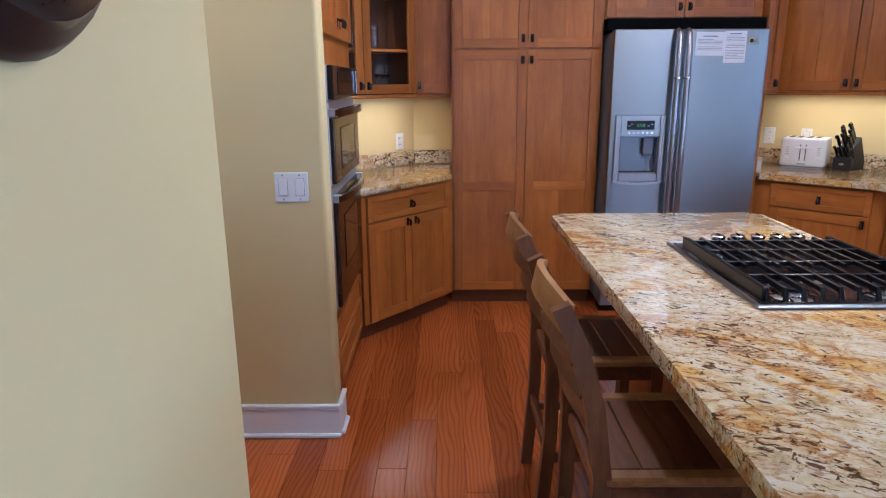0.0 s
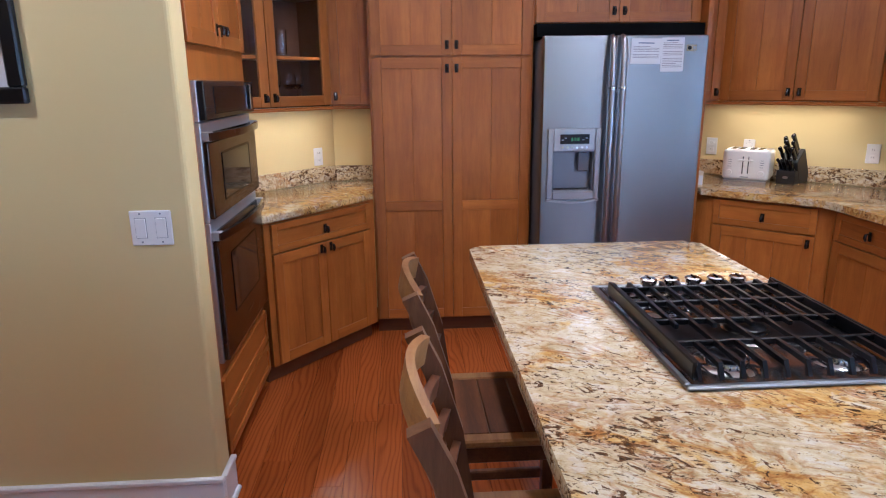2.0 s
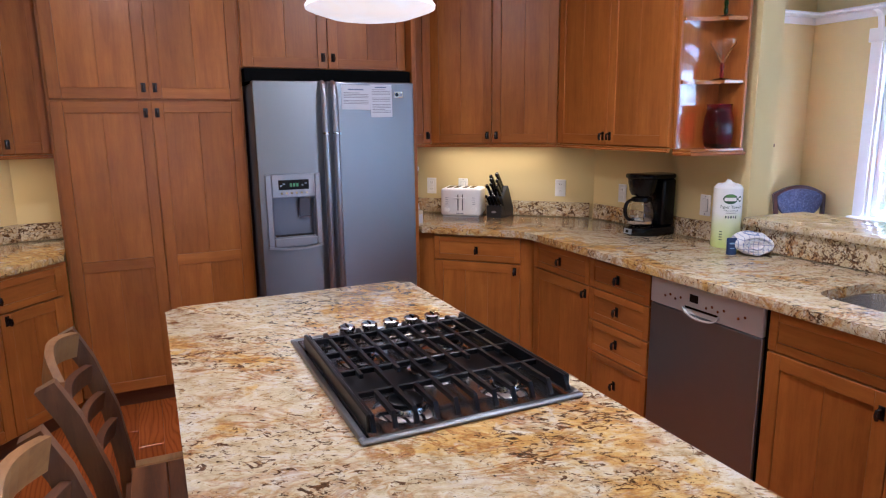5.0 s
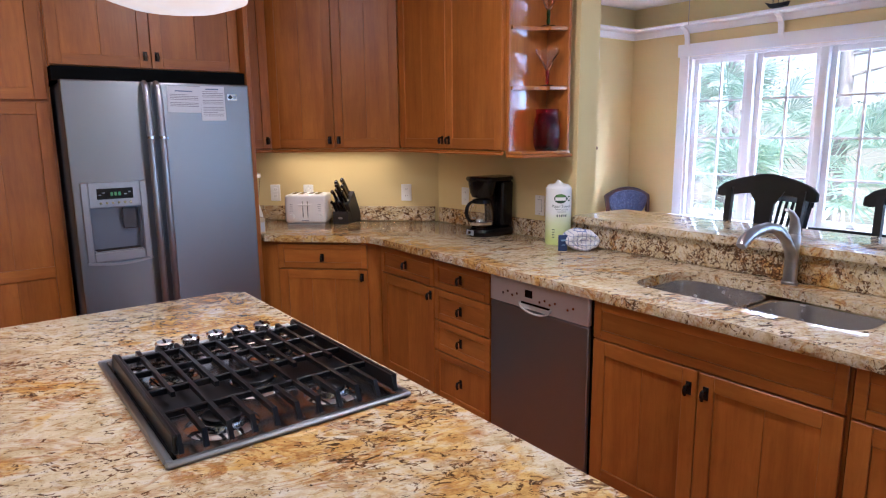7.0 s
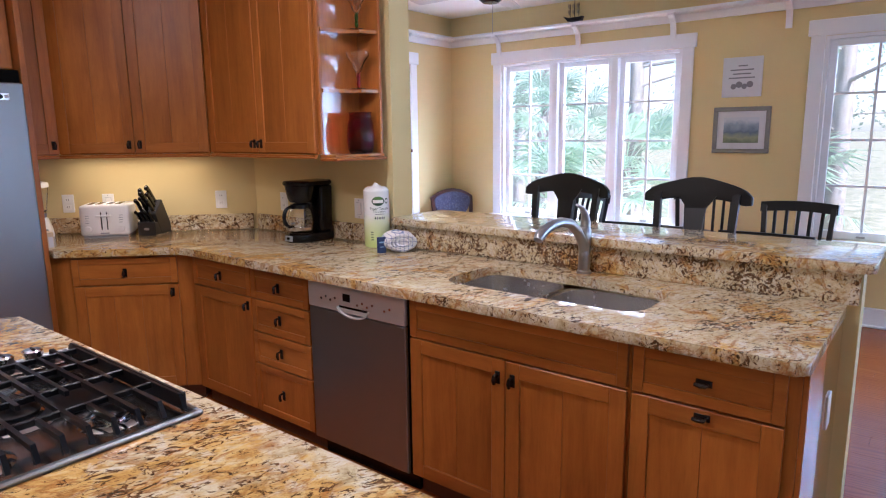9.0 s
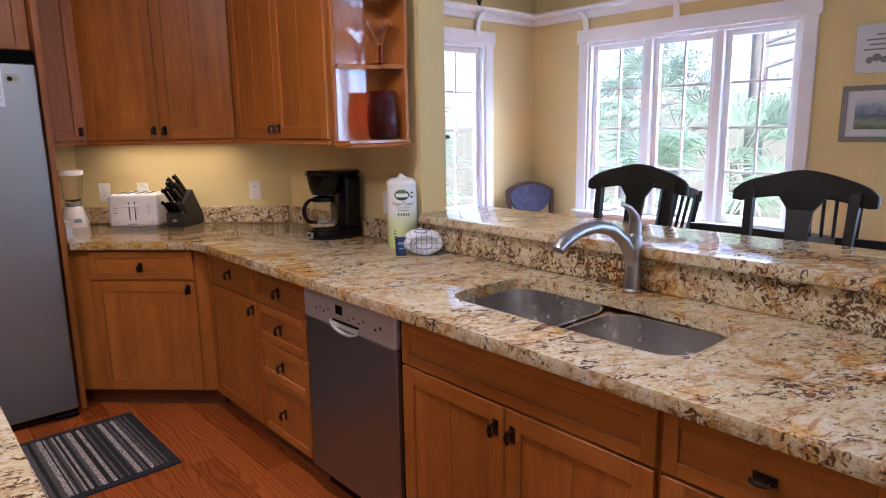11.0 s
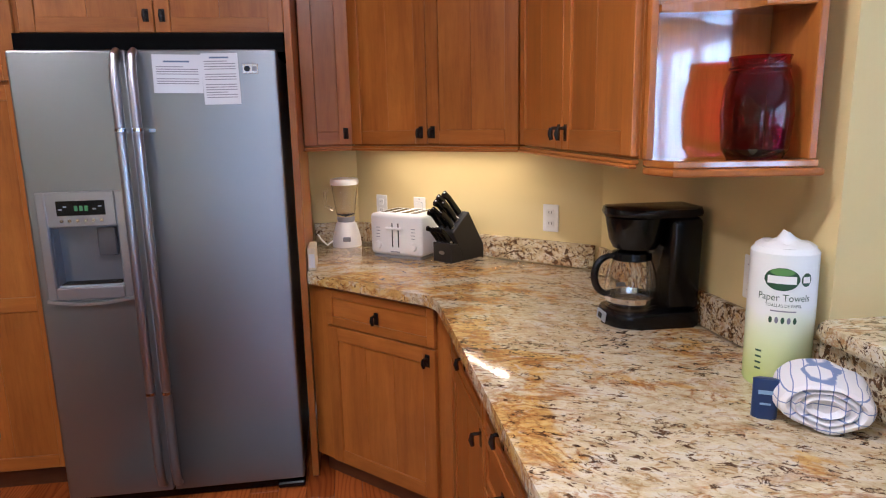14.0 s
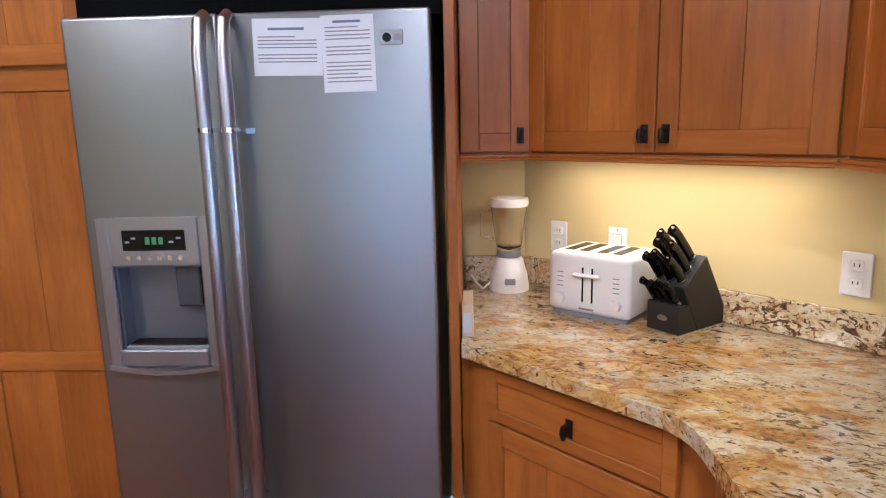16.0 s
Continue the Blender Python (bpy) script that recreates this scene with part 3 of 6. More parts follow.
def wall_cabinet(m, w, d, doors, label, fill=(0, 0), handle_side=1, glass=False):
    c = thing("wall_cabinet", m, label, "cabinet", "kitchen wall cabinets")
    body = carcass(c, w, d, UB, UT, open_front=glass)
    a, b = fill[0], w - fill[1]
    zh = UB + 0.055
    if doors == 2:
        mid = (a + b) / 2
        door(c, a, mid, UB + 0.004, UT, (mid - 0.03, zh), glass=glass)
        door(c, mid, b, UB + 0.004, UT, (mid + 0.03, zh), glass=glass)
    else:
        door(c, a, b, UB + 0.004, UT, ((b - 0.03) if handle_side > 0 else (a + 0.03), zh), boards=1)
    light_rail(c, w)
    return c


wall_cabinet(pose(2.597, 4.886, 0, 0, 0, -44.5), 0.845, 0.30, 2, "amber-stained maple wall cabinet with two doors across the corner")
wall_cabinet(pose(3.21, 4.28, 0, 0, 0, -90), 0.945, 0.342, 2, "amber-stained maple wall cabinet with two doors over the coffee maker")
wall_cabinet(pose(2.375, 4.892, 0), 0.215, 0.41, 1, "narrow amber-stained maple wall cabinet beside the refrigerator")
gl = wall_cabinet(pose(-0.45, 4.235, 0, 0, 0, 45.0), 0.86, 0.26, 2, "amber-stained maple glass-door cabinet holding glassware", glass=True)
for z in (1.69, 2.03):
    part("shelf", box(B(), 0.02, 0.84, 0.02, 0.24, z, z + 0.018, 0.002), CAB_H, gl)
wall_cabinet(pose(0.163, 4.872, 0), 0.24, 0.33, 1, "narrow amber-stained maple wall cabinet beside the pantry", handle_side=-1)

# pantry and the cabinet over the refrigerator
pan = thing("pantry_cabinet", pose(0.405, 4.70, 0), "tall amber-stained maple pantry with four doors", "cabinet")
carcass(pan, 0.955, 0.505, 0.1, UT)
toe(pan, 0.955, 0.505)
door(pan, 0.012, 0.478, 0.108, 1.695, (0.450, 1.635), mid=0.83)
door(pan, 0.478, 0.943, 0.108, 1.695, (0.506, 1.635), mid=0.83)
door(pan, 0.012, 0.478, 1.705, UT, (0.450, 1.765))
door(pan, 0.478, 0.943, 1.705, UT, (0.506, 1.765))
over = thing("wall_cabinet", pose(1.362, 4.70, 0), "amber-stained maple cabinet above the refrigerator, two doors", "cabinet", "kitchen wall cabinets")
carcass(over, 0.98, 0.505, 1.875, UT)
door(over, 0.004, 0.49, 1.88, UT, (0.46, 1.945))
door(over, 0.49, 0.976, 1.88, UT, (0.52, 1.945))
part("side_panel", box(B(), 0.981, 1.009, -0.10, 0.505, 0.0, UT, 0.002), CAB, over, "tall side panel down to the floor")

# tall oven cabinet on the west side
OX = -0.15
oc = thing("oven_cabinet", pose(OX, 3.16, 0, 0, 0, 90), "amber-stained maple tall cabinet housing the wall ovens", "cabinet")
carcass(oc, 0.86, 0.595, 0.1, UT)
toe(oc, 0.86, 0.595)
door(oc, 0.02, 0.84, 0.108, 0.27, None, name="drawer_front", slab=True, boards=1)
door(oc, 0.02, 0.84, 0.275, 0.44, None, name="drawer_front", slab=True, boards=1)
door(oc, 0.02, 0.43, 1.695, UT, (0.40, 1.765))
door(oc, 0.43, 0.84, 1.695, UT, (0.46, 1.765))

# open end shelves
sh = thing("open_shelf", pose(3.215, 3.332, 0), "open maple end shelves with rounded fronts on the wall", "shelf")
part("back_panel", box(B(), 0.0, 0.369, -0.004, -0.0005, UB, UT), CAB_GLOSS, sh, "glossy lacquered maple back panel")
part("side", box(B(), 0.290, 0.308, -0.158, -0.0045, UB + 0.001, UT, 0.002), CAB, sh)
part("front_post", box(B(), -0.002, 0.016, -0.022, -0.0045, UB + 0.001, UT, 0.002), CAB, sh)
foot = [(0.0, -0.0045), (0.0, -0.02), (0.022, -0.102), (0.310, -0.162), (0.310, -0.0045)][::-1]
part("shelf", prism(B(), foot, UB - 0.016, UB, 0.003), CAB_GLOSS, sh)
part("moulding", prism(B(), [(x + (0.008 if x > 0.29 else -0.006 * (y < -0.05)), y - (0.010 if y < -0.01 else 0)) for x, y in foot], UB - 0.034, UB - 0.0165, 0.006, 3), CAB_H, sh)
for z in (1.735, 2.03, 2.33):
    pts = [(0.289, -0.0045), (0.017, -0.0045), (0.017, -0.03)] + [(0.017 + 0.18 * math.sin(a), -0.03 - 0.09 * (1 - math.cos(a))) for a in [radians(k * 11.25) for k in range(1, 9)]] + [(0.289, -0.150)]
    part("shelf", prism(B(), pts, z, z + 0.020, 0.004), CAB_GLOSS, sh)

# ---- stone tops ----


def rounded(pts, r, steps=6):
    """The outline pts with its corners rounded; r: one radius, or one for each corner."""
    out = []
    n = len(pts)
    for i, p in enumerate(pts):
        rr = r[i] if isinstance(r, (list, tuple)) else r
        p = Vector(p)
        if rr < 1e-4:
            out.append((p.x, p.y))
            continue
        a = (Vector(pts[i - 1]) - p).normalized()
        b = (Vector(pts[(i + 1) % n]) - p).normalized()
        for k in range(steps + 1):
            t = k / steps
            q = p + a * rr * (1 - t) ** 2 + b * rr * t ** 2
            out.append((q.x, q.y))
    return out


def slab(name, pts, z0, z1, label, bev=0.012, holes=()):
    top = thing(name, pose(0, 0, 0), label, "countertop")
    bm = prism(B(), pts, z0, z1, bev, 3)
    ob = part("top", bm, GRANITE, top, smooth=True)
    for h in holes:
        cut(ob, prism(B(), h, z0 - 0.1, z1 + 0.1))
    for p in ob.data.polygons:
        p.use_smooth = True
    ob.data.set_sharp_from_angle(angle=radians(35))
    return top


sink_a = rounded([(3.045, 2.02), (3.43, 2.02), (3.43, 2.41), (3.045, 2.41)], 0.10, 8)
sink_b = rounded([(3.045, 1.57), (3.40, 1.57), (3.40, 1.982), (3.045, 1.982)], 0.10, 8)
hole = rounded([(3.04, 1.565), (3.405, 1.565), (3.435, 2.0), (3.435, 2.415), (3.04, 2.415)], [0.11, 0.11, 0.02, 0.11, 0.11], 8)
east = slab("countertop", rounded([(2.84, 1.03), (3.585, 1.03), (3.585, 3.17), (3.546, 4.357), (2.602, 5.30), (2.376, 5.30), (2.376, 4.56), (2.84, 4.095)], [0.03, 0.003, 0, 0, 0, 0, 0.004, 0.08]), BASE_TOP + 0.001, CT, "cream and gold speckled granite worktop along the wall", holes=[hole])
bs = thing("backsplash", pose(0, 0, 0), "gold and brown granite backsplash strip", "backsplash")
part("strip", box(B(), -0.02, 0.0, 0.0, 1.16, CT + 0.001, 1.022, 0.002), GRANITE_DARK, bs, m=pose(3.585, 3.172, 0, 0, 0, 1.86))
part("strip", box(B(), 0.012, 1.31, -0.02, -0.001, CT + 0.001, 1.022, 0.002), GRANITE_DARK, bs, m=pose(2.607, 5.305, 0, 0, 0, -45))
part("strip", box(B(), 2.376, 2.602, 5.283, 5.303, CT + 0.001, 1.022, 0.002), GRANITE_DARK, bs)
part("strip", box(B(), 3.567, 3.586, 0.995, 3.168, CT + 0.001, 1.04, 0.001), GRANITE_DARK, bs)
slab("countertop", rounded([(3.543, 0.955), (4.0, 0.955), (4.0, 3.167), (3.543, 3.167)], [0.03, 0.03, 0.0, 0.03]), 1.041, 1.077, "polished granite raised bar top on the half wall")
slab("countertop", rounded([(-0.115, 3.99), (0.403, 4.63), (0.403, 5.205), (0.13, 5.205), (-0.74, 4.335), (-0.74, 4.03), (-0.14, 4.03)], [0.01, 0, 0, 0, 0, 0, 0]), BASE_TOP + 0.001, CT, "gold speckled granite worktop beside the pantry")
bs2 = thing("backsplash", pose(0, 0, 0), "gold and brown granite backsplash strip", "backsplash")
part("strip", box(B(), 0.0, 1.2, -0.02, 0.0, CT + 0.001, 1.022, 0.002), GRANITE_DARK, bs2, m=pose(-0.72, 4.358, 0, 0, 0, 45))
part("strip", box(B(), 0.14, 0.403, 5.188, 5.208, CT + 0.001, 1.022, 0.002), GRANITE_DARK, bs2)

# ---- island ----
IX0, IX1, IY0, IY1 = 0.845, 1.803, 1.10, 3.383
cook_hole = [(1.20, 2.09), (1.735, 2.09), (1.735, 2.775), (1.20, 2.775)]
slab("countertop", rounded([(IX0, IY0), (IX1, IY0), (IX1, IY1), (IX0, IY1)], 0.05), 0.86, 0.905, "polished cream, gold and brown speckled granite island top", 0.016, [cook_hole])
isl = thing("island_cabinet", pose(1.755, 1.30, 0, 0, 0, 90), "amber-stained maple island base with drawers and doors", "cabinet")
carcass(isl, 2.03, 0.57, 0.1, 0.858)
toe(isl, 2.03, 0.57)
for i in range(4):
    a = 0.02 + i * 0.50
    door(isl, a, a + 0.495, 0.70, 0.85, (a + 0.25, 0.775), name="drawer_front", slab=True, boards=1)
    door(isl, a, a + 0.495, 0.108, 0.695, (a + 0.25, 0.60))

# ---- refrigerator ----
fr = thing("refrigerator", pose(1.383, 4.51, 0), "brushed stainless side-by-side refrigerator with ice dispenser", "refrigerator")
part("body", box(B(), 0.006, 0.927, 0.075, 0.68, 0.05, 1.79, 0.004), GREY_PLASTIC, fr, "dark grey steel body")
# Added sheenless black block: the gap's shade and black trim in one colour.
part("top_filler", box(B(), -0.018, 0.955, 0.11, 0.6, 1.8005, 1.872), mat("gap_shade_black", (0.006, 0.006, 0.006), 0.9, spec=0.0), fr, "black block for the shaded gap and trim above the doors")
part("grille", box(box(B(), 0.0, 0.933, 0.03, 0.12, 0.0, 0.045, 0.008), 0.82, 0.933, 0.005, 0.03, 0.005, 0.03, 0.006), BLACK, fr, "black base grille")
left_door = part("door", box(B(), 0.0, 0.402, 0.0, 0.07, 0.05, 1.80, 0.008, 3), STEEL, fr)
niche = box(B(), 0.067, 0.311, 0.058, 0.0645, 0.9255, 1.1645)
box(niche, 0.0675, 0.074, 0.004, 0.0575, 0.9255, 1.1645)
box(niche, 0.304, 0.3105, 0.004, 0.0575, 0.9255, 1.1645)
box(niche, 0.0741, 0.3039, 0.004, 0.0575, 1.158, 1.1645)
cut(left_door, box(B(), 0.067, 0.311, -0.1, 0.065, 0.925, 1.165))
part("niche", niche, mat("niche_grey", (0.20, 0.215, 0.25), 0.28, 0.7), left_door, "grey recessed dispenser niche")
fp = box(B(), 0.034, 0.068, -0.014, -0.0005, 0.885, 1.295, 0.004)
box(fp, 0.310, 0.344, -0.014, -0.0005, 0.885, 1.295, 0.004)
box(fp, 0.0685, 0.3095, -0.014, -0.0005, 1.165, 1.295, 0.003)
box(fp, 0.0685, 0.3095, -0.018, -0.0005, 0.885, 0.932, 0.004)
part("dispenser_frame", fp, mat("silver_plastic", (0.40, 0.40, 0.41), 0.34, 0.85), left_door, "silver dispenser surround")
part("dispenser_lip", ribbon(B(), [(0.034 + 0.31 * k / 12, -0.012, 0.884 - 0.016 * math.sin(math.pi * k / 12)) for k in range(13)], 0.022, 0.012, (0, 1, 0)), mat("silver_lip", (0.46, 0.46, 0.47), 0.3, 0.85), left_door, "bowed silver lower lip")
part("display", box(B(), 0.105, 0.275, -0.0165, -0.0142, 1.207, 1.262, 0.001), BLACK, left_door, "black display with green digits")
GREEN = mat("display_green", (0.06, 0.22, 0.08), 0.4)
for i in range(3):
    part("digit", box(B(), 0.168 + i * 0.018, 0.180 + i * 0.018, -0.0172, -0.0166, 1.224, 1.243), GREEN, left_door)
for i, x in enumerate((0.113, 0.130, 0.232, 0.252)):
    part("display_mark", box(B(), x, x + 0.012, -0.0172, -0.0166, 1.228 + 0.010 * (i % 2), 1.233 + 0.010 * (i % 2)), GREY_PLASTIC, left_door)
for i in range(6):
    bm = B()
    cyl(bm, 0, 0, 0, 0.005, 0.0065, seg=12)
    part("button", bm, CHROME, left_door, m=pose(0.120 + i * 0.028, -0.0142, 1.188, 90))
part("paddle", box(B(), 0.222, 0.29, 0.02, 0.035, 1.045, 1.157, 0.004), mat("paddle_dark", (0.10, 0.10, 0.115), 0.2, 0.5), left_door, "grey dispenser paddle")
part("drip_tray", box(B(), 0.0742, 0.3038, 0.002, 0.0575, 0.9255, 0.938, 0.002), GREY_PLASTIC, left_door)
for i in range(7):
    part("tray_bar", box(B(), 0.082, 0.297, 0.006 + i * 0.008, 0.009 + i * 0.008, 0.9385, 0.943), STEEL_DARK, left_door)
right_door = part("door", box(B(), 0.408, 0.933, 0.0, 0.07, 0.05, 1.80, 0.008, 3), STEEL, fr)
HANDLE_STEEL = mat("satin_steel", (0.38, 0.39, 0.42), 0.30, 0.95)
for x, par in ((0.376, left_door), (0.435, right_door)):
    bm = tube(B(), [(x, -0.012, 1.795), (x, -0.045, 1.775), (x, -0.062, 1.70), (x, -0.066, 1.15), (x, -0.062, 0.20), (x, -0.045, 0.11), (x, -0.012, 0.09)], [0.013, 0.016, 0.0175, 0.0175, 0.0175, 0.016, 0.013], 16)
    part("handle", bm, HANDLE_STEEL, par, "long brushed steel bar handle", smooth=True)
    for z in (1.515, 0.505):
        bm = B()
        cyl(bm, x, -0.064, z - 0.006, z + 0.006, 0.0195, seg=16)
        box(bm, x - 0.005, x + 0.005, -0.05, -0.0005, z - 0.005, z + 0.005)
        part("handle_ring", bm, CHROME, par, smooth=True)
part("clip", box(B(), 0.456, 0.480, -0.006, -0.0005, 1.505, 1.518, 0.002), mat("pale_blue_plastic", (0.35, 0.55, 0.75), 0.4), right_door, "pale blue clip")
badge = part("badge", box(B(), 0.808, 0.864, -0.003, -0.0005, 1.712, 1.748, 0.001), CHROME, right_door, "small silver maker's badge")
bm = B()
cyl(bm, 0, 0, 0, 0.001, 0.011, seg=20)
part("mark", bm, BLACK, badge, m=pose(0.825, -0.0031, 1.73, 90))
part("mark", box(B(), 0.842, 0.86, -0.0036, -0.0031, 1.722, 1.738), GREY_PLASTIC, badge)


def notice(x0, x1, z0, z1, label, heading, lines, tilt):
    n = thing("notice", pose((x0 + x1) / 2, 4.5085, z0, 0, tilt, 0), label, "paper sheet")
    w, h = (x1 - x0) / 2, z1 - z0
    part("sheet", box(B(), -w, w, -0.0006, 0.0, 0.0, h), PAPER, n)
    r = random.Random(int(x0 * 1000))
    for i in range(lines):
        z = h - heading - i * (h - heading - 0.015) / lines
        if i in (4, 8):
            continue
        e = w * (0.85 if i % 4 else r.uniform(0.1, 0.6))
        part("text_line", box(B(), -w * 0.86, e, -0.0012, -0.0008, z, z + 0.0028), PRINT, n)
    part("heading_line", box(B(), -w * 0.55, w * 0.5, -0.0012, -0.0008, h - heading * 0.62, h - heading * 0.62 + 0.006), mat("heading_ink", (0.12, 0.16, 0.26), 0.6), n)
    return n


notice(1.872, 2.045, 1.645, 1.782, "white printed notice in a plastic sleeve", 0.045, 9, 1.0)
notice(2.047, 2.178, 1.602, 1.786, "white printed notice taped on the refrigerator", 0.03, 15, -0.5)

# ---- ovens ----


# Lighter steel: reflected window light on the flanks is put into its colour.
LIT_STEEL = mat("lit_steel", (0.50, 0.53, 0.56), 0.42, 0.8)


def wall_oven(name, z0, z1, label, glass_box):
    o = thing(name, pose(-0.166, 3.22, 0, 0, 0, 90), label, "oven")
    w = 0.765
    part("body", box(B(), 0.0, w, -0.034, 0.019, z0, z1, 0.003), LIT_STEEL, o, "stainless flank lightened for the daylight it reflects")
    # The door steel's brown stands in for warm reflections of the cabinets.
    d = part("door", box(B(), 0.004, w - 0.004, -0.056, -0.0345, z0 + 0.012, z1 - 0.07, 0.006, 2), STEEL_DARK, o, "dark steel door, browned for the wood it reflects")
    x0, x1, a, b = glass_box
    part("door_glass", box(B(), x0, x1, -0.0575, -0.0562, a, b, 0.001), DARK_GLASS, d)
    rim = box(box(B(), x0 - 0.006, x1 + 0.006, -0.0585, -0.0563, b + 0.0005, b + 0.006), x0 - 0.006, x1 + 0.006, -0.0585, -0.0563, a - 0.006, a - 0.0005)
    box(box(rim, x0 - 0.006, x0 - 0.0005, -0.0585, -0.0563, a, b), x1 + 0.0005, x1 + 0.006, -0.0585, -0.0563, a, b)
    part("glass_rim", rim, BLACK, d, "black window rim")
    part("vent_gap", box(B(), 0.004, w - 0.004, -0.044, -0.0345, z1 - 0.066, z1 - 0.04), BLACK, o)
    pts = [(0.0 + w * k / 14, -0.062 - 0.040 * math.sin(math.pi * k / 14) ** 0.7, z1 - 0.05) for k in range(15)]
    part("handle", ribbon(B(), pts, 0.028, 0.014, (0, 0, 1)), STEEL_DARK, o, "bowed steel handle")
    for x in (0.0, w - 0.035):
        part("handle_end", box(B(), x, x + 0.035, -0.070, -0.0345, z1 - 0.066, z1 - 0.033, 0.003), LIT_STEEL, o, "pale steel handle end")
    return o


wall_oven("wall_oven", 1.06, 1.425, "built-in upper wall oven with dark glass", (0.17, 0.60, 1.125, 1.30))
lo = wall_oven("wall_oven", 0.495, 1.057, "built-in lower wall oven with dark glass", (0.17, 0.60, 0.66, 0.90))
part("badge", box(B(), 0.36, 0.41, -0.0578, -0.0562, 0.585, 0.592), CHROME, lo)
mw = thing("microwave", pose(-0.166, 3.22, 0, 0, 0, 90), "built-in microwave with black glass door above the oven", "microwave")
part("body", box(B(), 0.0, 0.765, -0.034, 0.019, 1.427, 1.572, 0.003), LIT_STEEL, mw, "stainless flank lightened for the daylight it reflects")
part("door", box(B(), 0.002, 0.763, -0.060, -0.0345, 1.430, 1.571, 0.004), DARK_GLASS, mw, "glossy black glass door")
part("door_glass", box(B(), 0.12, 0.63, -0.0625, -0.0602, 1.450, 1.55, 0.002), BLACK, mw)
part("handle", box(B(), 0.655, 0.672, -0.074, -0.0602, 1.446, 1.558, 0.004), CHROME, mw, "slim bright steel handle")

# ---- dishwasher ----
dw = thing("dishwasher", pose(2.90, 3.068, 0, 0, 0, -90), "stainless built-in dishwasher with top control panel", "dishwasher")
part("body", box(B(), 0.004, 0.602, 0.0, 0.60, 0.1, 0.88), BLACK, dw)
part("kick_plate", box(B(), 0.004, 0.602, 0.05, 0.08, 0.0, 0.099), BLACK, dw)
part("door", box(B(), 0.008, 0.598, -0.022, -0.0005, 0.105, 0.75, 0.004), STEEL, dw)
cp = part("control_panel", box(B(), 0.008, 0.598, -0.026, -0.0005, 0.754, 0.872, 0.006, 2), mat("panel_silver", (0.62, 0.60, 0.57), 0.38, 0.6), dw, "silver control panel")
part("display", box(B(), 0.24, 0.285, -0.0275, -0.0262, 0.808, 0.842), BLACK, cp)
for i, x in enumerate((0.10, 0.13, 0.16, 0.19, 0.33, 0.36, 0.39, 0.42, 0.49, 0.52)):
    bm = B()
    cyl(bm, 0, 0, 0, 0.002, 0.006, seg=10)
    part("button", bm, CHROME, cp, m=pose(x, -0.0262, 0.802 + (0.012 if i % 2 else 0), 90))
GRIP = mat("grip_silver", (0.60, 0.59, 0.57), 0.4, 0.3)
pts = [(0.303 - 0.095 * math.cos(math.pi * k / 16), -0.031, 0.782 - 0.040 * math.sin(math.pi * k / 16)) for k in range(17)]
part("grip_lip", ribbon(B(), pts, 0.012, 0.007, (0, 1, 0)), GRIP, cp, "pale curved grip lip")
part("grip_slot", box(B(), 0.215, 0.391, -0.0268, -0.0262, 0.776, 0.786), BLACK, cp)

# ---- sink and faucet ----
sink = thing("sink", pose(0, 0, 0), "undermount stainless double-bowl sink in the granite", "sink")


def bowl(outline, depth, name):
    bm = B()
    cx = sum(p[0] for p in outline) / len(outline)
    cy = sum(p[1] for p in outline) / len(outline)
    rings = []
    for s, z in ((1.035, BASE_TOP), (1.0, BASE_TOP), (0.985, 0.82), (0.97, BASE_TOP - depth + 0.03), (0.93, BASE_TOP - depth + 0.006), (0.85, BASE_TOP - depth), (0.12, BASE_TOP - depth - 0.006)):
        rings.append([bm.verts.new((cx + (x - cx) * s, cy + (y - cy) * s, z)) for x, y in outline])
    n = len(outline)
    for a, b in zip(rings, rings[1:]):
        for i in range(n):
            bm.faces.new((a[i], a[(i + 1) % n], b[(i + 1) % n], b[i]))
    bm.faces.new(rings[-1])
    ob = part("bowl", bm, SINK, sink, smooth=True)
    bm = B()
    cyl(bm, cx + 0.03, cy, BASE_TOP - depth - 0.004, BASE_TOP - depth + 0.002, 0.042, seg=24)
    part("drain", bm, CHROME, ob, "chrome drain")


bowl(sink_a, 0.19, "bowl")
bowl(sink_b, 0.19, "bowl")
part("divider", box(B(), 3.06, 3.41, 1.984, 2.018, 0.80, BASE_TOP - 0.006, 0.012, 3), SINK, sink)
fc = thing("faucet", pose(3.522, 2.0, CT, 0, 0, 180), "brushed nickel faucet with arched spout and lever", "faucet")
bm = lathe(B(), [(0.0, 0.0), (0.031, 0.0), (0.031, 0.008), (0.026, 0.014), (0.0245, 0.09), (0.026, 0.16), (0.027, 0.19), (0.022, 0.20), (0.0, 0.20)], 24)
part("column", bm, NICKEL, fc, smooth=True)
pts = [(0.0, 0, 0.09), (0.02, 0, 0.135), (0.07, 0, 0.19), (0.14, 0, 0.232), (0.22, 0, 0.247), (0.29, 0, 0.244), (0.345, 0, 0.232), (0.385, 0, 0.214), (0.40, 0, 0.198)]
part("spout", tube(B(), pts, [0.022, 0.021, 0.021, 0.020, 0.020, 0.020, 0.021, 0.021, 0.018], 16), NICKEL, fc, smooth=True)
pts = [(0.0, 0, 0.19), (-0.004, 0, 0.225), (0.005, 0, 0.26), (0.035, 0, 0.287), (0.075, 0, 0.302)]
part("lever", tube(B(), pts, [0.024, 0.022, 0.017, 0.012, 0.009], 14, flat=0.75), NICKEL, fc, smooth=True)

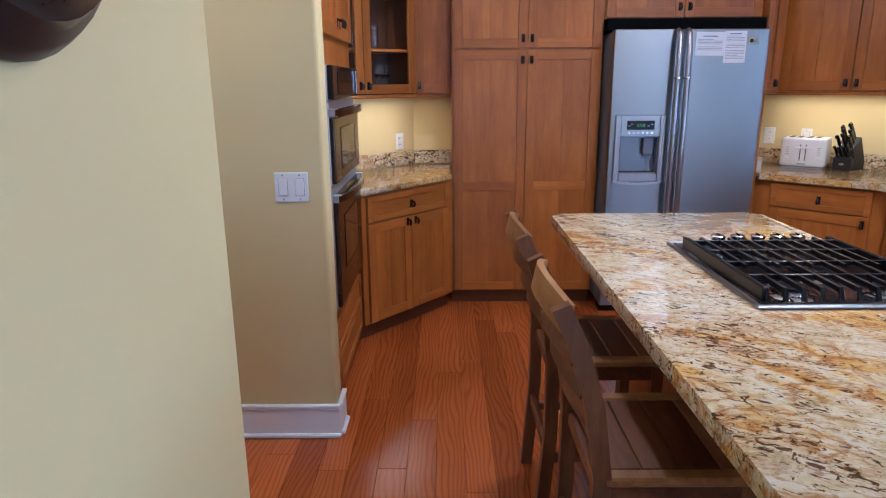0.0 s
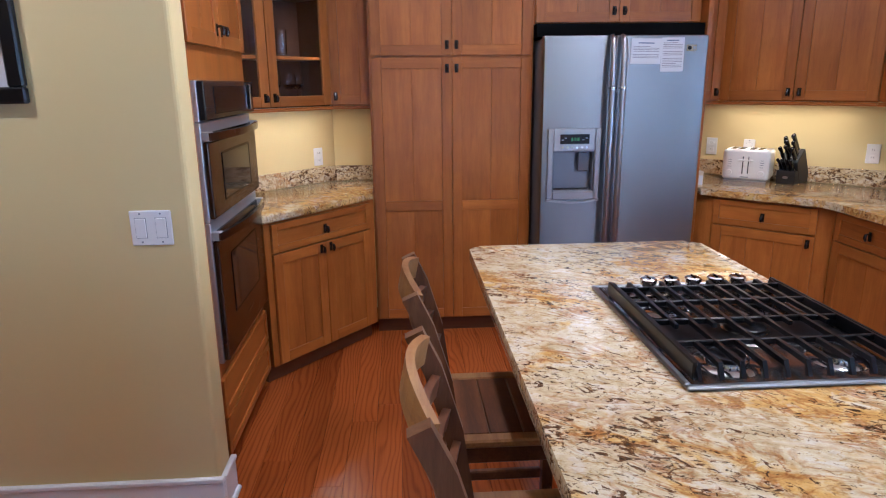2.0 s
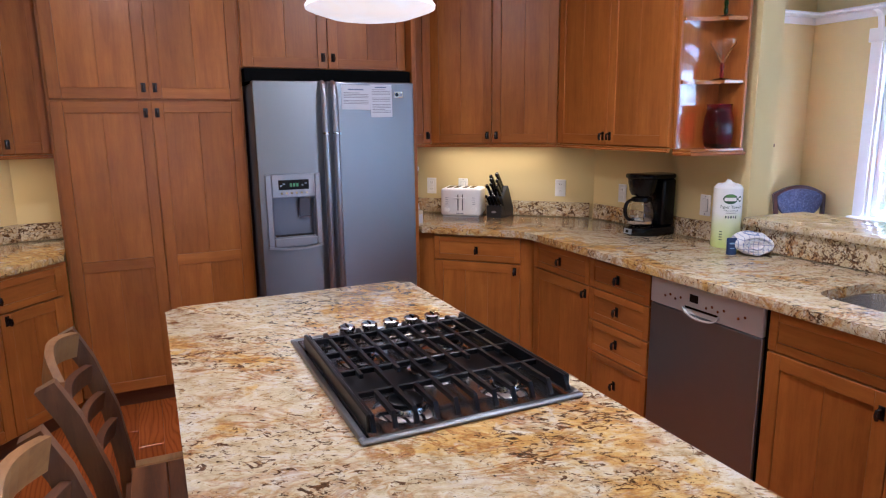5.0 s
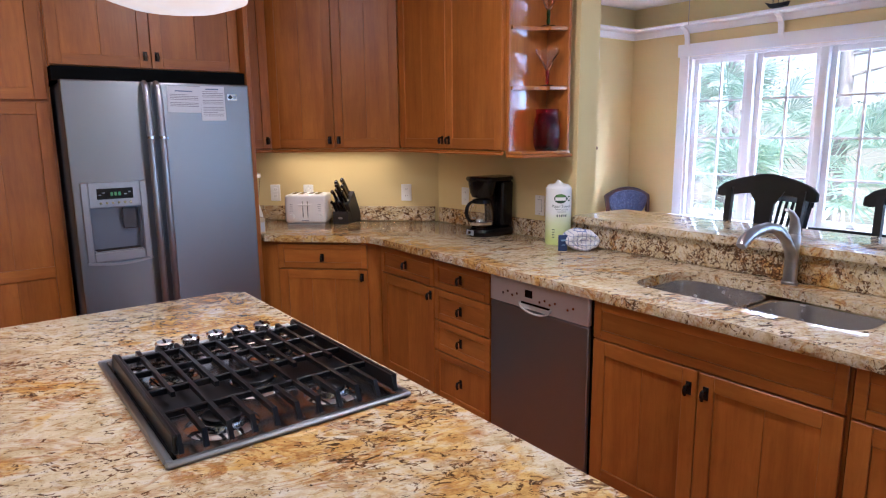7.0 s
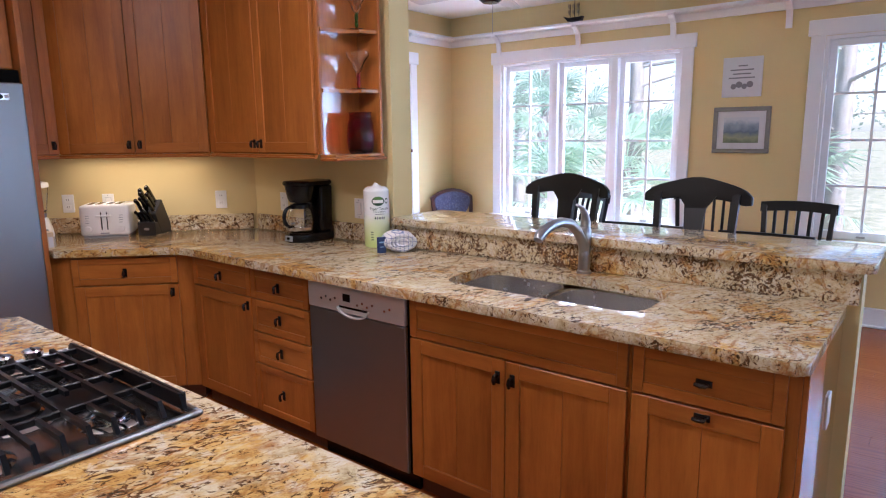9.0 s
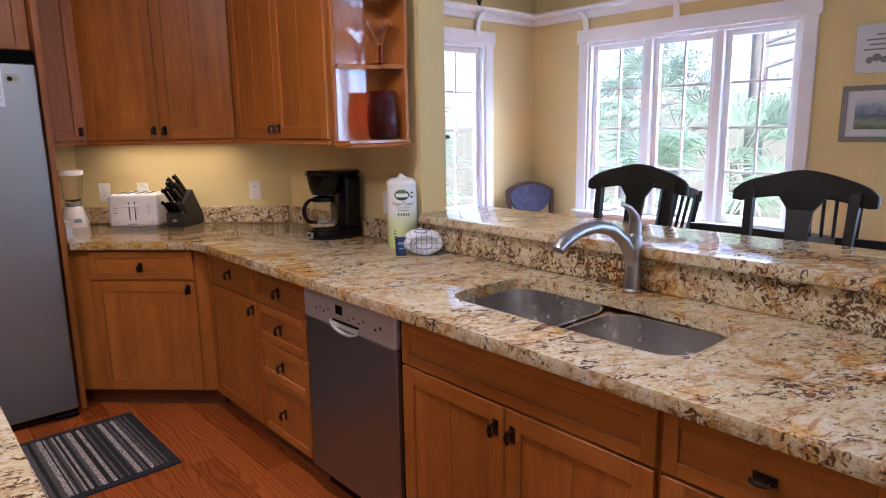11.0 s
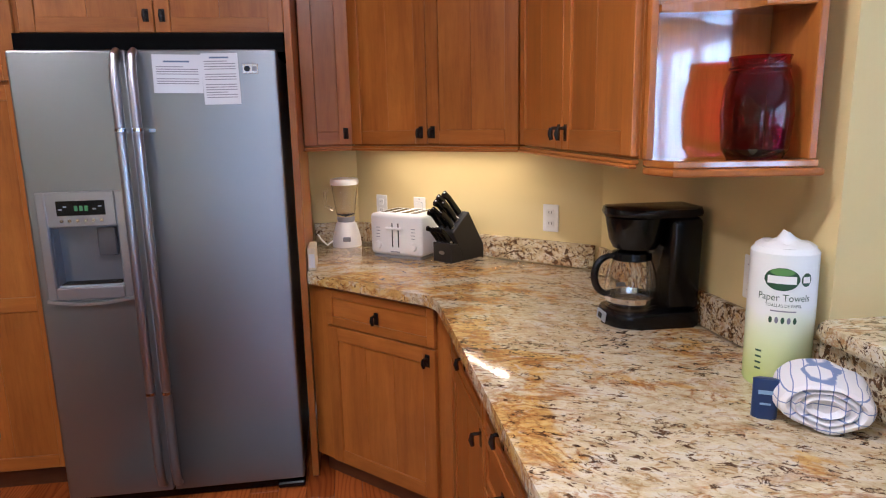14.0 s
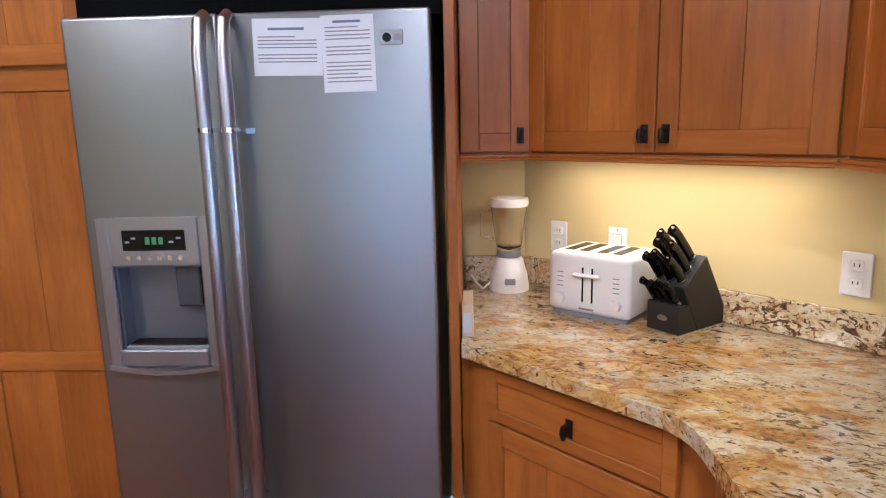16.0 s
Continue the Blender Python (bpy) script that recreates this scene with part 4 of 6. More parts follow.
# ---- gas cooktop in the island ----
ck = thing("gas_cooktop", pose(1.184, 2.072, 0.905), "black gas cooktop with cast iron grates and chrome knobs", "cooktop")
CW, CL = 0.566, 0.722
PAN = mat("polished_pan", (0.42, 0.42, 0.43), 0.2, 1.0)
bm = B()
box(bm, 0.0, CW, 0.0, 0.018, 0.0005, 0.012, 0.004)
box(bm, 0.0, CW, CL - 0.018, CL, 0.0005, 0.012, 0.004)
box(bm, 0.0, 0.018, 0.0181, CL - 0.0181, 0.0005, 0.012, 0.004)
box(bm, CW - 0.018, CW, 0.0181, CL - 0.0181, 0.0005, 0.012, 0.004)
part("rim", bm, STEEL, ck, "polished steel rim")
part("pan", box(B(), 0.0182, CW - 0.0182, 0.0182, CL - 0.0182, -0.012, 0.004), PAN, ck, "polished dark steel burner pan")
part("control_strip", box(B(), 0.0182, CW - 0.0182, CL - 0.115, CL - 0.0182, 0.0042, 0.010, 0.003), STEEL_DARK, ck)
for cx, cy, r in ((0.15, 0.13, 0.05), (0.42, 0.13, 0.04), (0.15, 0.48, 0.04), (0.42, 0.48, 0.05), (0.285, 0.30, 0.06)):
    bn = part("burner", lathe(B(), [(0.0, 0.004), (r + 0.03, 0.0045), (r + 0.02, 0.009), (r, 0.010), (r, 0.020), (r - 0.01, 0.022), (0.0, 0.022)], 24, cx, cy), CHROME, ck, "polished burner ring", smooth=True)
    part("burner_cap", lathe(B(), [(0.0, 0.0222), (r - 0.008, 0.0222), (r - 0.008, 0.028), (r - 0.014, 0.031), (0.0, 0.031)], 20, cx, cy), IRON, bn, "black burner cap", smooth=True)
part("griddle", box(B(), 0.04, CW - 0.04, 0.235, 0.39, 0.0045, 0.018, 0.004), IRON, ck, "black centre plate")
GZ = 0.046
for k in range(11):
    x = 0.034 + k * (CW - 0.068) / 10
    pts = [(x, 0.022, 0.016), (x, 0.034, GZ), (x, 0.15, GZ)] if k % 2 else [(x, 0.022, 0.016), (x, 0.034, GZ), (x, CL - 0.16, GZ), (x, CL - 0.15, GZ - 0.006)]
    part("grate_bar", ribbon(B(), pts, 0.010, 0.013, (1, 0, 0)), IRON, ck)
    if k % 2:
        part("grate_bar", ribbon(B(), [(x, 0.26, GZ), (x, CL - 0.165, GZ), (x, CL - 0.15, GZ - 0.01)], 0.010, 0.012, (1, 0, 0)), IRON, ck)
    part("grate_foot", ribbon(B(), [(x, CL - 0.15, GZ - 0.004), (x, CL - 0.115, GZ + 0.002), (x, CL - 0.105, 0.012)], 0.012, 0.012, (1, 0, 0)), IRON, ck)
for y in (0.16, 0.30, 0.44, CL - 0.155):
    part("grate_bar", box(B(), 0.03, CW - 0.03, y - 0.005, y + 0.005, GZ - 0.010, GZ + 0.006, 0.002), IRON, ck)
for x in (0.022, CW - 0.034):
    part("grate_side", box(B(), x, x + 0.012, 0.03, CL - 0.10, 0.012, GZ + 0.008, 0.003), IRON, ck)
for i in range(5):
    kn = part("knob", lathe(B(), [(0.0, 0.010), (0.029, 0.010), (0.029, 0.015), (0.024, 0.018), (0.0225, 0.032), (0.026, 0.036), (0.026, 0.045), (0.021, 0.049), (0.0, 0.050)], 20, 0.165 + i * 0.072, CL - 0.06), CHROME, ck, "chrome control knob", smooth=True)
    part("pointer", box(B(), 0.163 + i * 0.072, 0.167 + i * 0.072, CL - 0.075, CL - 0.045, 0.0502, 0.053), BLACK, kn)

# ---- counter stools ----
stool = thing("counter_stool", pose(0.88, 2.585, 0), "reddish brown acacia counter stool with a slatted back", "stool", "stools at the island")
SW, SD, SZ = 0.41, 0.38, 0.62
for s in (-1, 1):
    part("leg", ribbon(B(), [(0.17, s * 0.175, 0.0), (0.17, s * 0.175, SZ - 0.03)], 0.036, 0.036, (0, 1, 0)), STOOL_Z, stool)
    pts = [(-0.20, s * 0.19, 0.0), (-0.175, s * 0.19, 0.35), (-0.175, s * 0.19, SZ), (-0.20, s * 0.195, 0.80), (-0.245, s * 0.197, 0.95), (-0.285, s * 0.198, 1.035)]
    part("back_post", ribbon(B(), pts, [0.034, 0.036, 0.038, 0.036, 0.033, 0.03], 0.042, (0, 1, 0)), STOOL_Z, stool)
    part("side_stretcher", box(B(), -0.165, 0.15, s * 0.18 - 0.011, s * 0.18 + 0.011, 0.24, 0.275, 0.004), STOOL, stool)
    part("seat_rail", box(B(), -0.155, 0.152, s * 0.18 - 0.012, s * 0.18 + 0.012, SZ - 0.075, SZ - 0.021, 0.003), STOOL, stool)
    part("seat_end", box(B(), -0.17, 0.205, s * 0.19 - 0.022 if s > 0 else s * 0.19 - 0.02, s * 0.19 + 0.022, SZ - 0.02, SZ + 0.004, 0.005), STOOL_PALE, stool, "paler seat edge strip")
for x, z in ((0.17, 0.20), (-0.185, 0.30), (0.17, SZ - 0.05), (-0.17, SZ - 0.05)):
    part("stretcher", box(B(), x - 0.012, x + 0.012, -0.158, 0.158, z - 0.02, z + 0.02, 0.004), STOOL, stool)
for i in range(4):
    x = -0.165 + i * 0.093
    part("seat_board", box(B(), x, x + 0.0915, -0.167, 0.167, SZ - 0.02, SZ + 0.002, 0.003), STOOL, stool)
for z, bow, dep in ((1.0, 0.036, 0.066), (0.915, 0.033, 0.05), (0.835, 0.030, 0.05), (0.755, 0.027, 0.05)):
    base = -0.265 + (1.0 - z) * 0.28
    pts = [(base - bow * math.cos(math.pi * (k / 10 - 0.5)), -0.185 + 0.37 * k / 10, z + 0.03 * math.sin(math.pi * k / 10) * (1 if dep > 0.06 else 0.6)) for k in range(11)]
    part("top_rail" if dep > 0.06 else "back_slat", ribbon(B(), pts, dep, 0.018, (0.2, 0, 1)), STOOL_PALE if dep > 0.06 else STOOL, stool)
copy_thing(stool, pose(0.885, 1.95, 0))

# ---- rug ----
rug = thing("rug", pose(2.525, 4.368, 0.001, 0, 0, 1.0), "grey, black and cream striped rug with dark binding", "rug")
CREAM = mat("rug_cream", (0.50, 0.45, 0.41), 0.95)
RGREY = mat("rug_grey", (0.13, 0.12, 0.12), 0.95)
RDARK = mat("rug_dark", (0.022, 0.020, 0.022), 0.95)
RBIND = mat("rug_binding", (0.018, 0.020, 0.028), 0.9)
for m_ in (CREAM, RGREY, RDARK):
    n = N(m_)
    c = tuple(n.b.inputs["Base Color"].default_value)[:3]
    f = n.noise(n.coords((1.6, 0.7, 1)), 150, 3, 0.75)
    n.color(n.ramp(f, [(0.40, tuple(x * 0.22 for x in c)), (0.60, tuple(min(1, x * 1.5) for x in c))]))
    n.bump(f, 0.8, 0.004)
RL, RW = 1.10, 0.72
bm = B()
box(bm, -RL, 0, -0.04, 0, 0, 0.008, 0.003)
box(bm, -RL, 0, -RW, -RW + 0.04, 0, 0.008, 0.003)
box(bm, -0.04, 0, -RW + 0.0401, -0.0401, 0, 0.008, 0.003)
box(bm, -RL, -RL + 0.04, -RW + 0.0401, -0.0401, 0, 0.008, 0.003)
part("binding", bm, RBIND, rug, "dark blue-black woven binding")
r = random.Random(3)
x = -RL + 0.041
last = 0
while x < -0.045:
    w = r.choice((0.007, 0.009, 0.012, 0.016, 0.022))
    w = min(w, -0.0405 - x)
    k = r.choice([q for q in (0, 1, 2) if q != last])
    last = k
    part("stripe", box(B(), x, x + w - 0.0005, -RW + 0.0405, -0.0405, 0.0, (0.009, 0.010, 0.0075)[k], 0.002), (CREAM, RGREY, RDARK)[k], rug)
    x += w

# ---- small things on the worktop ----
bl = thing("blender", pose(2.54, 5.165, CT) @ Matrix.Scale(0.97, 4), "white countertop blender with clear jar and white lid", "blender")
part("base", lathe(B(), [(0.0, 0.0), (0.074, 0.0), (0.075, 0.012), (0.068, 0.06), (0.052, 0.115), (0.045, 0.125), (0.0, 0.125)], 24), WHITE_PLASTIC, bl, smooth=True)
part("collar", lathe(B(), [(0.0, 0.1255), (0.042, 0.1255), (0.046, 0.14), (0.044, 0.152), (0.0, 0.152)], 24), GREY_PLASTIC, bl, smooth=True)
part("jar", lathe(B(), [(0.042, 0.153), (0.048, 0.17), (0.066, 0.30), (0.068, 0.315), (0.065, 0.315), (0.045, 0.17), (0.0, 0.156)], 24), GLASS, bl, "clear plastic jar", smooth=True)
part("lid", lathe(B(), [(0.0, 0.3155), (0.070, 0.3155), (0.073, 0.325), (0.071, 0.345), (0.05, 0.35), (0.0, 0.35)], 24), WHITE_PLASTIC, bl, smooth=True)
part("jar_handle", tube(B(), [(-0.065, -0.01, 0.295), (-0.10, -0.015, 0.285), (-0.10, -0.015, 0.21), (-0.058, -0.01, 0.19)], 0.008, 8), GLASS, bl, smooth=True)
part("dial", box(B(), -0.02, 0.02, -0.074, -0.062, 0.03, 0.055, 0.004), GREY_PLASTIC, bl)
part("cord", tube(B(), [(-0.07, -0.01, 0.03), (-0.10, -0.05, 0.015), (-0.125, -0.09, 0.05), (-0.14, -0.13, 0.085)], 0.004, 6), WHITE_PLASTIC, bl, smooth=True)

pbox = thing("paper_box", pose(2.378, 4.62, CT), "small cream cardboard box leaning by the side panel", "box")
part("carton", box(B(), 0.0, 0.032, 0.0, 0.16, 0.0, 0.095, 0.002), mat("cream_card", (0.62, 0.52, 0.36), 0.7), pbox)
part("label_panel", box(B(), 0.004, 0.028, -0.001, -0.0002, 0.012, 0.07), PAPER, pbox, "white printed label")

to = thing("toaster", pose(2.648, 4.868, CT, 0, 0, -38) @ Matrix.Diagonal((1.1, 0.92, 1.03, 1.0)), "white four-slice toaster with two levers", "toaster")
part("body", box(B(), 0.0, 0.25, 0.0, 0.24, 0.012, 0.195, 0.018, 3), WHITE_PLASTIC, to, smooth=True)
part("foot_plate", box(B(), 0.012, 0.238, 0.012, 0.228, 0.0, 0.012), GREY_PLASTIC, to)
for k in range(2):
    for j in range(2):
        part("slot", box(B(), 0.03 + k * 0.10, 0.058 + k * 0.10, 0.05, 0.20, 0.1945, 0.1962) if j == 0 else box(B(), 0.075 + k * 0.10, 0.103 + k * 0.10, 0.05, 0.20, 0.1945, 0.1962), BLACK, to, "dark bread slot")
for x in (0.108, 0.137):
    part("lever_slot", box(B(), x, x + 0.005, -0.0012, 0.0005, 0.05, 0.155), BLACK, to)
part("lever", box(B(), 0.085, 0.165, -0.022, -0.0015, 0.128, 0.138, 0.004), WHITE_PLASTIC, to)
for x in (0.04, 0.21):
    bm = B()
    cyl(bm, 0, 0, 0, 0.014, 0.018, 0.015, seg=20)
    part("dial", bm, WHITE_PLASTIC, to, smooth=True, m=pose(x, 0.0, 0.055, 90))
    for i in range(4):
        part("button", box(B(), x - 0.010, x + 0.010, -0.002, 0.0003, 0.09 + i * 0.014, 0.093 + i * 0.014, 0.001), GREY_PLASTIC, to)
part("maker_mark", box(B(), 0.10, 0.145, -0.0012, 0.0003, 0.026, 0.032), GREY_PLASTIC, to)

kb = thing("knife_block", pose(2.947, 4.654, CT, 0, 0, 37), "black knife block full of black-handled knives", "knife block")


def profile_y(bm, pts, y0, y1):
    """A block with the side profile (x, z), from y0 to y1."""
    a = [bm.verts.new((x, y0, z)) for x, z in pts]
    b = [bm.verts.new((x, y1, z)) for x, z in pts]
    bm.faces.new(a)
    bm.faces.new(b[::-1])
    n = len(pts)
    for i in range(n):
        bm.faces.new((a[i], a[(i + 1) % n], b[(i + 1) % n], b[i]))
    return bm


bm = profile_y(B(), [(0.085, 0.0), (0.23, 0.0), (0.235, 0.02), (0.115, 0.215), (0.015, 0.135)], -0.055, 0.055)
bmesh.ops.bevel(bm, geom=list(bm.edges), offset=0.003, segments=1, affect="EDGES")
MATT_BLACK = mat("matt_black_wood", (0.014, 0.013, 0.013), 0.5)
part("block", bm, MATT_BLACK, kb)
bm = profile_y(B(), [(0.0, 0.0), (0.089, 0.0), (0.045, 0.08), (0.0, 0.085)], -0.055, 0.055)
bmesh.ops.bevel(bm, geom=list(bm.edges), offset=0.003, segments=1, affect="EDGES")
part("front_block", bm, MATT_BLACK, kb)
bm = B()
cyl(bm, 0, 0, 0, 0.001, 0.017, seg=24)
bmesh.ops.scale(bm, vec=(1.0, 0.5, 1.0), verts=bm.verts)
part("badge", bm, NICKEL, kb, "oval silver badge", m=pose(-0.0012, 0.0, 0.042, 90, 0, -90))
d = Vector((-0.66, 0, 0.75))
for i, (ax, az, y, l, rr) in enumerate([(0.035, 0.15, -0.035, 0.10, 0.011), (0.035, 0.15, 0.0, 0.115, 0.011), (0.035, 0.15, 0.036, 0.10, 0.010), (0.065, 0.175, -0.03, 0.115, 0.011), (0.065, 0.175, 0.01, 0.12, 0.012), (0.095, 0.20, -0.02, 0.13, 0.012), (0.095, 0.20, 0.03, 0.11, 0.011), (0.018, 0.09, -0.038, 0.085, 0.008), (0.018, 0.09, -0.013, 0.09, 0.008), (0.018, 0.09, 0.013, 0.085, 0.008), (0.018, 0.09, 0.038, 0.09, 0.008)]):
    l *= 1.18
    s = Vector((ax, y, az)) - d * 0.015
    h = part("knife", tube(B(), [s, s + d * (l * 0.4), s + d * (l * 0.8), s + d * l + Vector((-0.006, 0, -0.006))], [rr * 0.9, rr, rr * 0.9, rr * 1.1], 8, flat=1.35), BLACK, kb, "black riveted knife handle", smooth=True)
    part("bolster", tube(B(), [s + d * 0.012, s + d * 0.026], rr * 1.08, 8, flat=1.35), CHROME, h)
    part("end_cap", tube(B(), [s + d * (l - 0.002), s + d * (l + 0.002)], rr * 0.5, 8), NICKEL, h)

cm = thing("coffee_maker", pose(3.422, 3.70, CT, 0, 0, -92), "black drip coffee maker with an empty glass carafe", "coffee maker")
bm = prism(B(), rounded([(-0.092, -0.135), (0.092, -0.135), (0.092, 0.125), (-0.092, 0.125)], [0.085, 0.085, 0.02, 0.02]), 0.0, 0.046, 0.010)
part("base", bm, BLACK, cm, smooth=True)
part("warming_plate", lathe(B(), [(0.0, 0.0465), (0.072, 0.0465), (0.074, 0.049), (0.070, 0.051), (0.0, 0.051)], 28, 0, -0.048), STEEL_DARK, cm, "round dark warming plate", smooth=True)
bm = box(B(), -0.088, 0.088, 0.03, 0.125, 0.0462, 0.32, 0.018, 3)
for v in bm.verts:
    v.co.x *= 1 - 0.10 * (1 - v.co.z / 0.32)
part("column", bm, BLACK, cm, smooth=True)
head = [(0.030, 0.222), (0.062, 0.226), (0.074, 0.25), (0.084, 0.30), (0.086, 0.318), (0.0, 0.32)]
bm = lathe(B(), [(0.0, 0.221)] + head, 32, 0, -0.042)
part("brew_head", bm, BLACK, cm, smooth=True)
bm = prism(B(), rounded([(-0.09, -0.134), (0.09, -0.134), (0.09, 0.128), (-0.09, 0.128)], [0.085, 0.085, 0.03, 0.03]), 0.3205, 0.343, 0.010)
for v in bm.verts:
    if v.co.z > 0.335:
        v.co.z += 0.006 * max(0.0, 1 - (v.co.x / 0.09) ** 2)
part("lid", bm, BLACK, cm, "slightly domed black lid", smooth=True)
part("control_panel", box(B(), -0.034, 0.034, -0.004, 0.0, -0.015, 0.015, 0.002), GREY_PLASTIC, cm, "grey switch panel", m=pose(0, -0.1352, 0.024, -8))
part("switch", box(B(), -0.012, 0.012, -0.004, 0.0, -0.008, 0.008, 0.002), BLACK, cm, m=pose(0, -0.1398, 0.024, -8))
part("water_gauge", box(B(), -0.0905, -0.0882, 0.05, 0.07, 0.10, 0.26, 0.001), mat("gauge_grey", (0.22, 0.22, 0.23), 0.3), cm, "clear grey water gauge")
for i in range(6):
    part("gauge_mark", box(B(), -0.0912, -0.0906, 0.052, 0.068, 0.12 + i * 0.022, 0.1215 + i * 0.022), WHITE_PLASTIC, cm)
car = part("carafe", lathe(B(), [(0.0, 0.0515), (0.056, 0.0515), (0.069, 0.062), (0.0765, 0.10), (0.0735, 0.14), (0.062, 0.178), (0.052, 0.198), (0.049, 0.198), (0.059, 0.176), (0.0705, 0.139), (0.0735, 0.10), (0.066, 0.065), (0.0, 0.0555)], 32, 0, -0.05), GLASS, cm, "clear glass carafe", smooth=True)
part("carafe_band", lathe(B(), [(0.0545, 0.190), (0.058, 0.192), (0.056, 0.212), (0.03, 0.2195), (0.0, 0.2195)], 28, 0, -0.05), BLACK, car, smooth=True)
part("carafe_ring", lathe(B(), [(0.0712, 0.064), (0.073, 0.068), (0.0762, 0.084), (0.0745, 0.084)], 28, 0, -0.05), CHROME, car)
loop = [(0, -0.10 - 0.062 * math.sin(math.pi * k / 14) ** 0.7, 0.145 + 0.058 * math.cos(math.pi * k / 14)) for k in range(15)]
part("carafe_handle", tube(B(), loop, [0.008 + 0.003 * math.sin(math.pi * k / 14) for k in range(15)], 12), BLACK, car, "rounded black loop handle", smooth=True)
part("carafe_label", box(B(), -0.0775, -0.0765, -0.065, -0.035, 0.088, 0.10), PAPER, car)
part("cord", tube(B(), [(-0.05, 0.126, 0.05), (-0.055, 0.15, 0.02), (-0.09, 0.152, 0.10), (-0.12, 0.155, 0.18), (-0.15, 0.165, 0.14)], 0.004, 6), BLACK, cm, smooth=True)

pt = thing("paper_towel_roll", pose(3.505, 3.222, CT) @ Matrix.Diagonal((1.0, 1.0, 1.13, 1.0)), "paper towel roll in green and white printed wrap", "paper towels")
WRAP = mat("wrap_white", (0.80, 0.82, 0.82), 0.25)
n = N(WRAP)
tcn = n.add("TexCoord")
sp = n.add("SeparateXYZ")
n.link(tcn.outputs["Object"], sp.inputs[0])
wv = n.noise(tcn.outputs["Object"], 9, 2, 0.5)
mm = n.add("Math")
mm.operation = "MULTIPLY_ADD"
mm.inputs[1].default_value = 0.10
n.link(wv, mm.inputs[0])
n.link(sp.outputs["Z"], mm.inputs[2])
n.color(n.ramp(mm.outputs[0], [(0.06, (0.60, 0.72, 0.26)), (0.15, (0.70, 0.78, 0.48)), (0.21, (0.80, 0.82, 0.80))]))
n.bump(n.noise(tcn.outputs["Object"], 30, 3, 0.6, 1.0), 0.25, 0.004)
part("roll", lathe(B(), [(0.0, 0.0), (0.066, 0.0), (0.069, 0.006), (0.070, 0.14), (0.069, 0.268), (0.06, 0.278), (0.024, 0.274), (0.02, 0.265), (0.0, 0.265)], 36), WRAP, pt, smooth=True)
bm = lathe(B(), [(0.062, 0.276), (0.05, 0.285), (0.03, 0.284), (0.018, 0.292), (0.008, 0.305), (0.0, 0.302)], 18)
for v in bm.verts:
    v.co += Vector((0.3, 0.2, 0.6)) * 0.012 * noise.noise(v.co * 60)
part("wrap_twist", bm, WRAP, pt, "crumpled clear wrap top", smooth=True)


def round_text(words, z, size, material, angle, parent, radius=0.0708):
    """Printed words bent round the roll."""
    cu = bpy.data.curves.new("print", "FONT")
    cu.body, cu.size, cu.align_x = words, size, "CENTER"
    tmp = new("print", cu)
    dg = bpy.context.evaluated_depsgraph_get()
    me = bpy.data.meshes.new_from_object(tmp.evaluated_get(dg))
    bpy.data.objects.remove(tmp)
    for v in me.vertices:
        a = angle + v.co.x / radius
        v.co = (radius * math.cos(a), radius * math.sin(a), z + v.co.y)
    me.materials.append(material)
    ob = new("printed_words", me)
    ob.parent = parent
    return ob


DKGREEN = mat("print_green", (0.02, 0.075, 0.03), 0.4)
LEAF_INK = mat("print_leaf_green", (0.10, 0.25, 0.06), 0.4)
FACE = radians(-122)


def round_patch(z, hw, hh, mid, material, name, radius, oval=True, label=""):
    """A printed patch bent round the roll: hw, its half-width as an angle, hh, its half-height."""
    bm = B()
    rows = []
    for k in range(15):
        u = -1 + k / 7
        h = hh * (math.sqrt(max(0.02, 1 - u * u)) if oval else 1)
        a = mid + u * hw
        rows.append([bm.verts.new((radius * math.cos(a), radius * math.sin(a), z + q * h)) for q in (-1, 1)])
    for p, q in zip(rows, rows[1:]):
        bm.faces.new((p[0], q[0], q[1], p[1]))
    return part(name, bm, material, pt, label)


round_patch(0.222, 0.50, 0.022, FACE - 0.10, DKGREEN, "maker_panel", 0.0709, label="dark green oval maker's panel")
round_patch(0.236, 0.34, 0.007, FACE - 0.10, LEAF_INK, "maker_leaf", 0.0713)
round_patch(0.221, 0.40, 0.0075, FACE - 0.10, WHITE_PLASTIC, "maker_bar", 0.0713, False)
round_patch(0.222, 0.16, 0.013, FACE + 0.60, DKGREEN, "maker_tab", 0.0709)
round_patch(0.222, 0.11, 0.006, FACE + 0.60, WHITE_PLASTIC, "maker_bar", 0.0713, False)
round_text("Paper Towels", 0.180, 0.0195, DKGREEN, FACE, pt)
round_text("TOALLAS DE PAPEL", 0.168, 0.0085, DKGREEN, FACE, pt)
round_patch(0.160, 0.36, 0.0012, FACE, PRINT, "text_line", 0.0709, False)
for i in range(5):
    round_patch(0.142, 0.052, 0.0065, FACE - 0.34 + i * 0.17, DKGREEN if i % 2 == 0 else PRINT, "printed_sign", 0.0709)
for i in range(4):
    round_patch(0.075 - i * 0.012, 0.10, 0.002, FACE - 0.62, DKGREEN, "text_line", 0.0709, False)

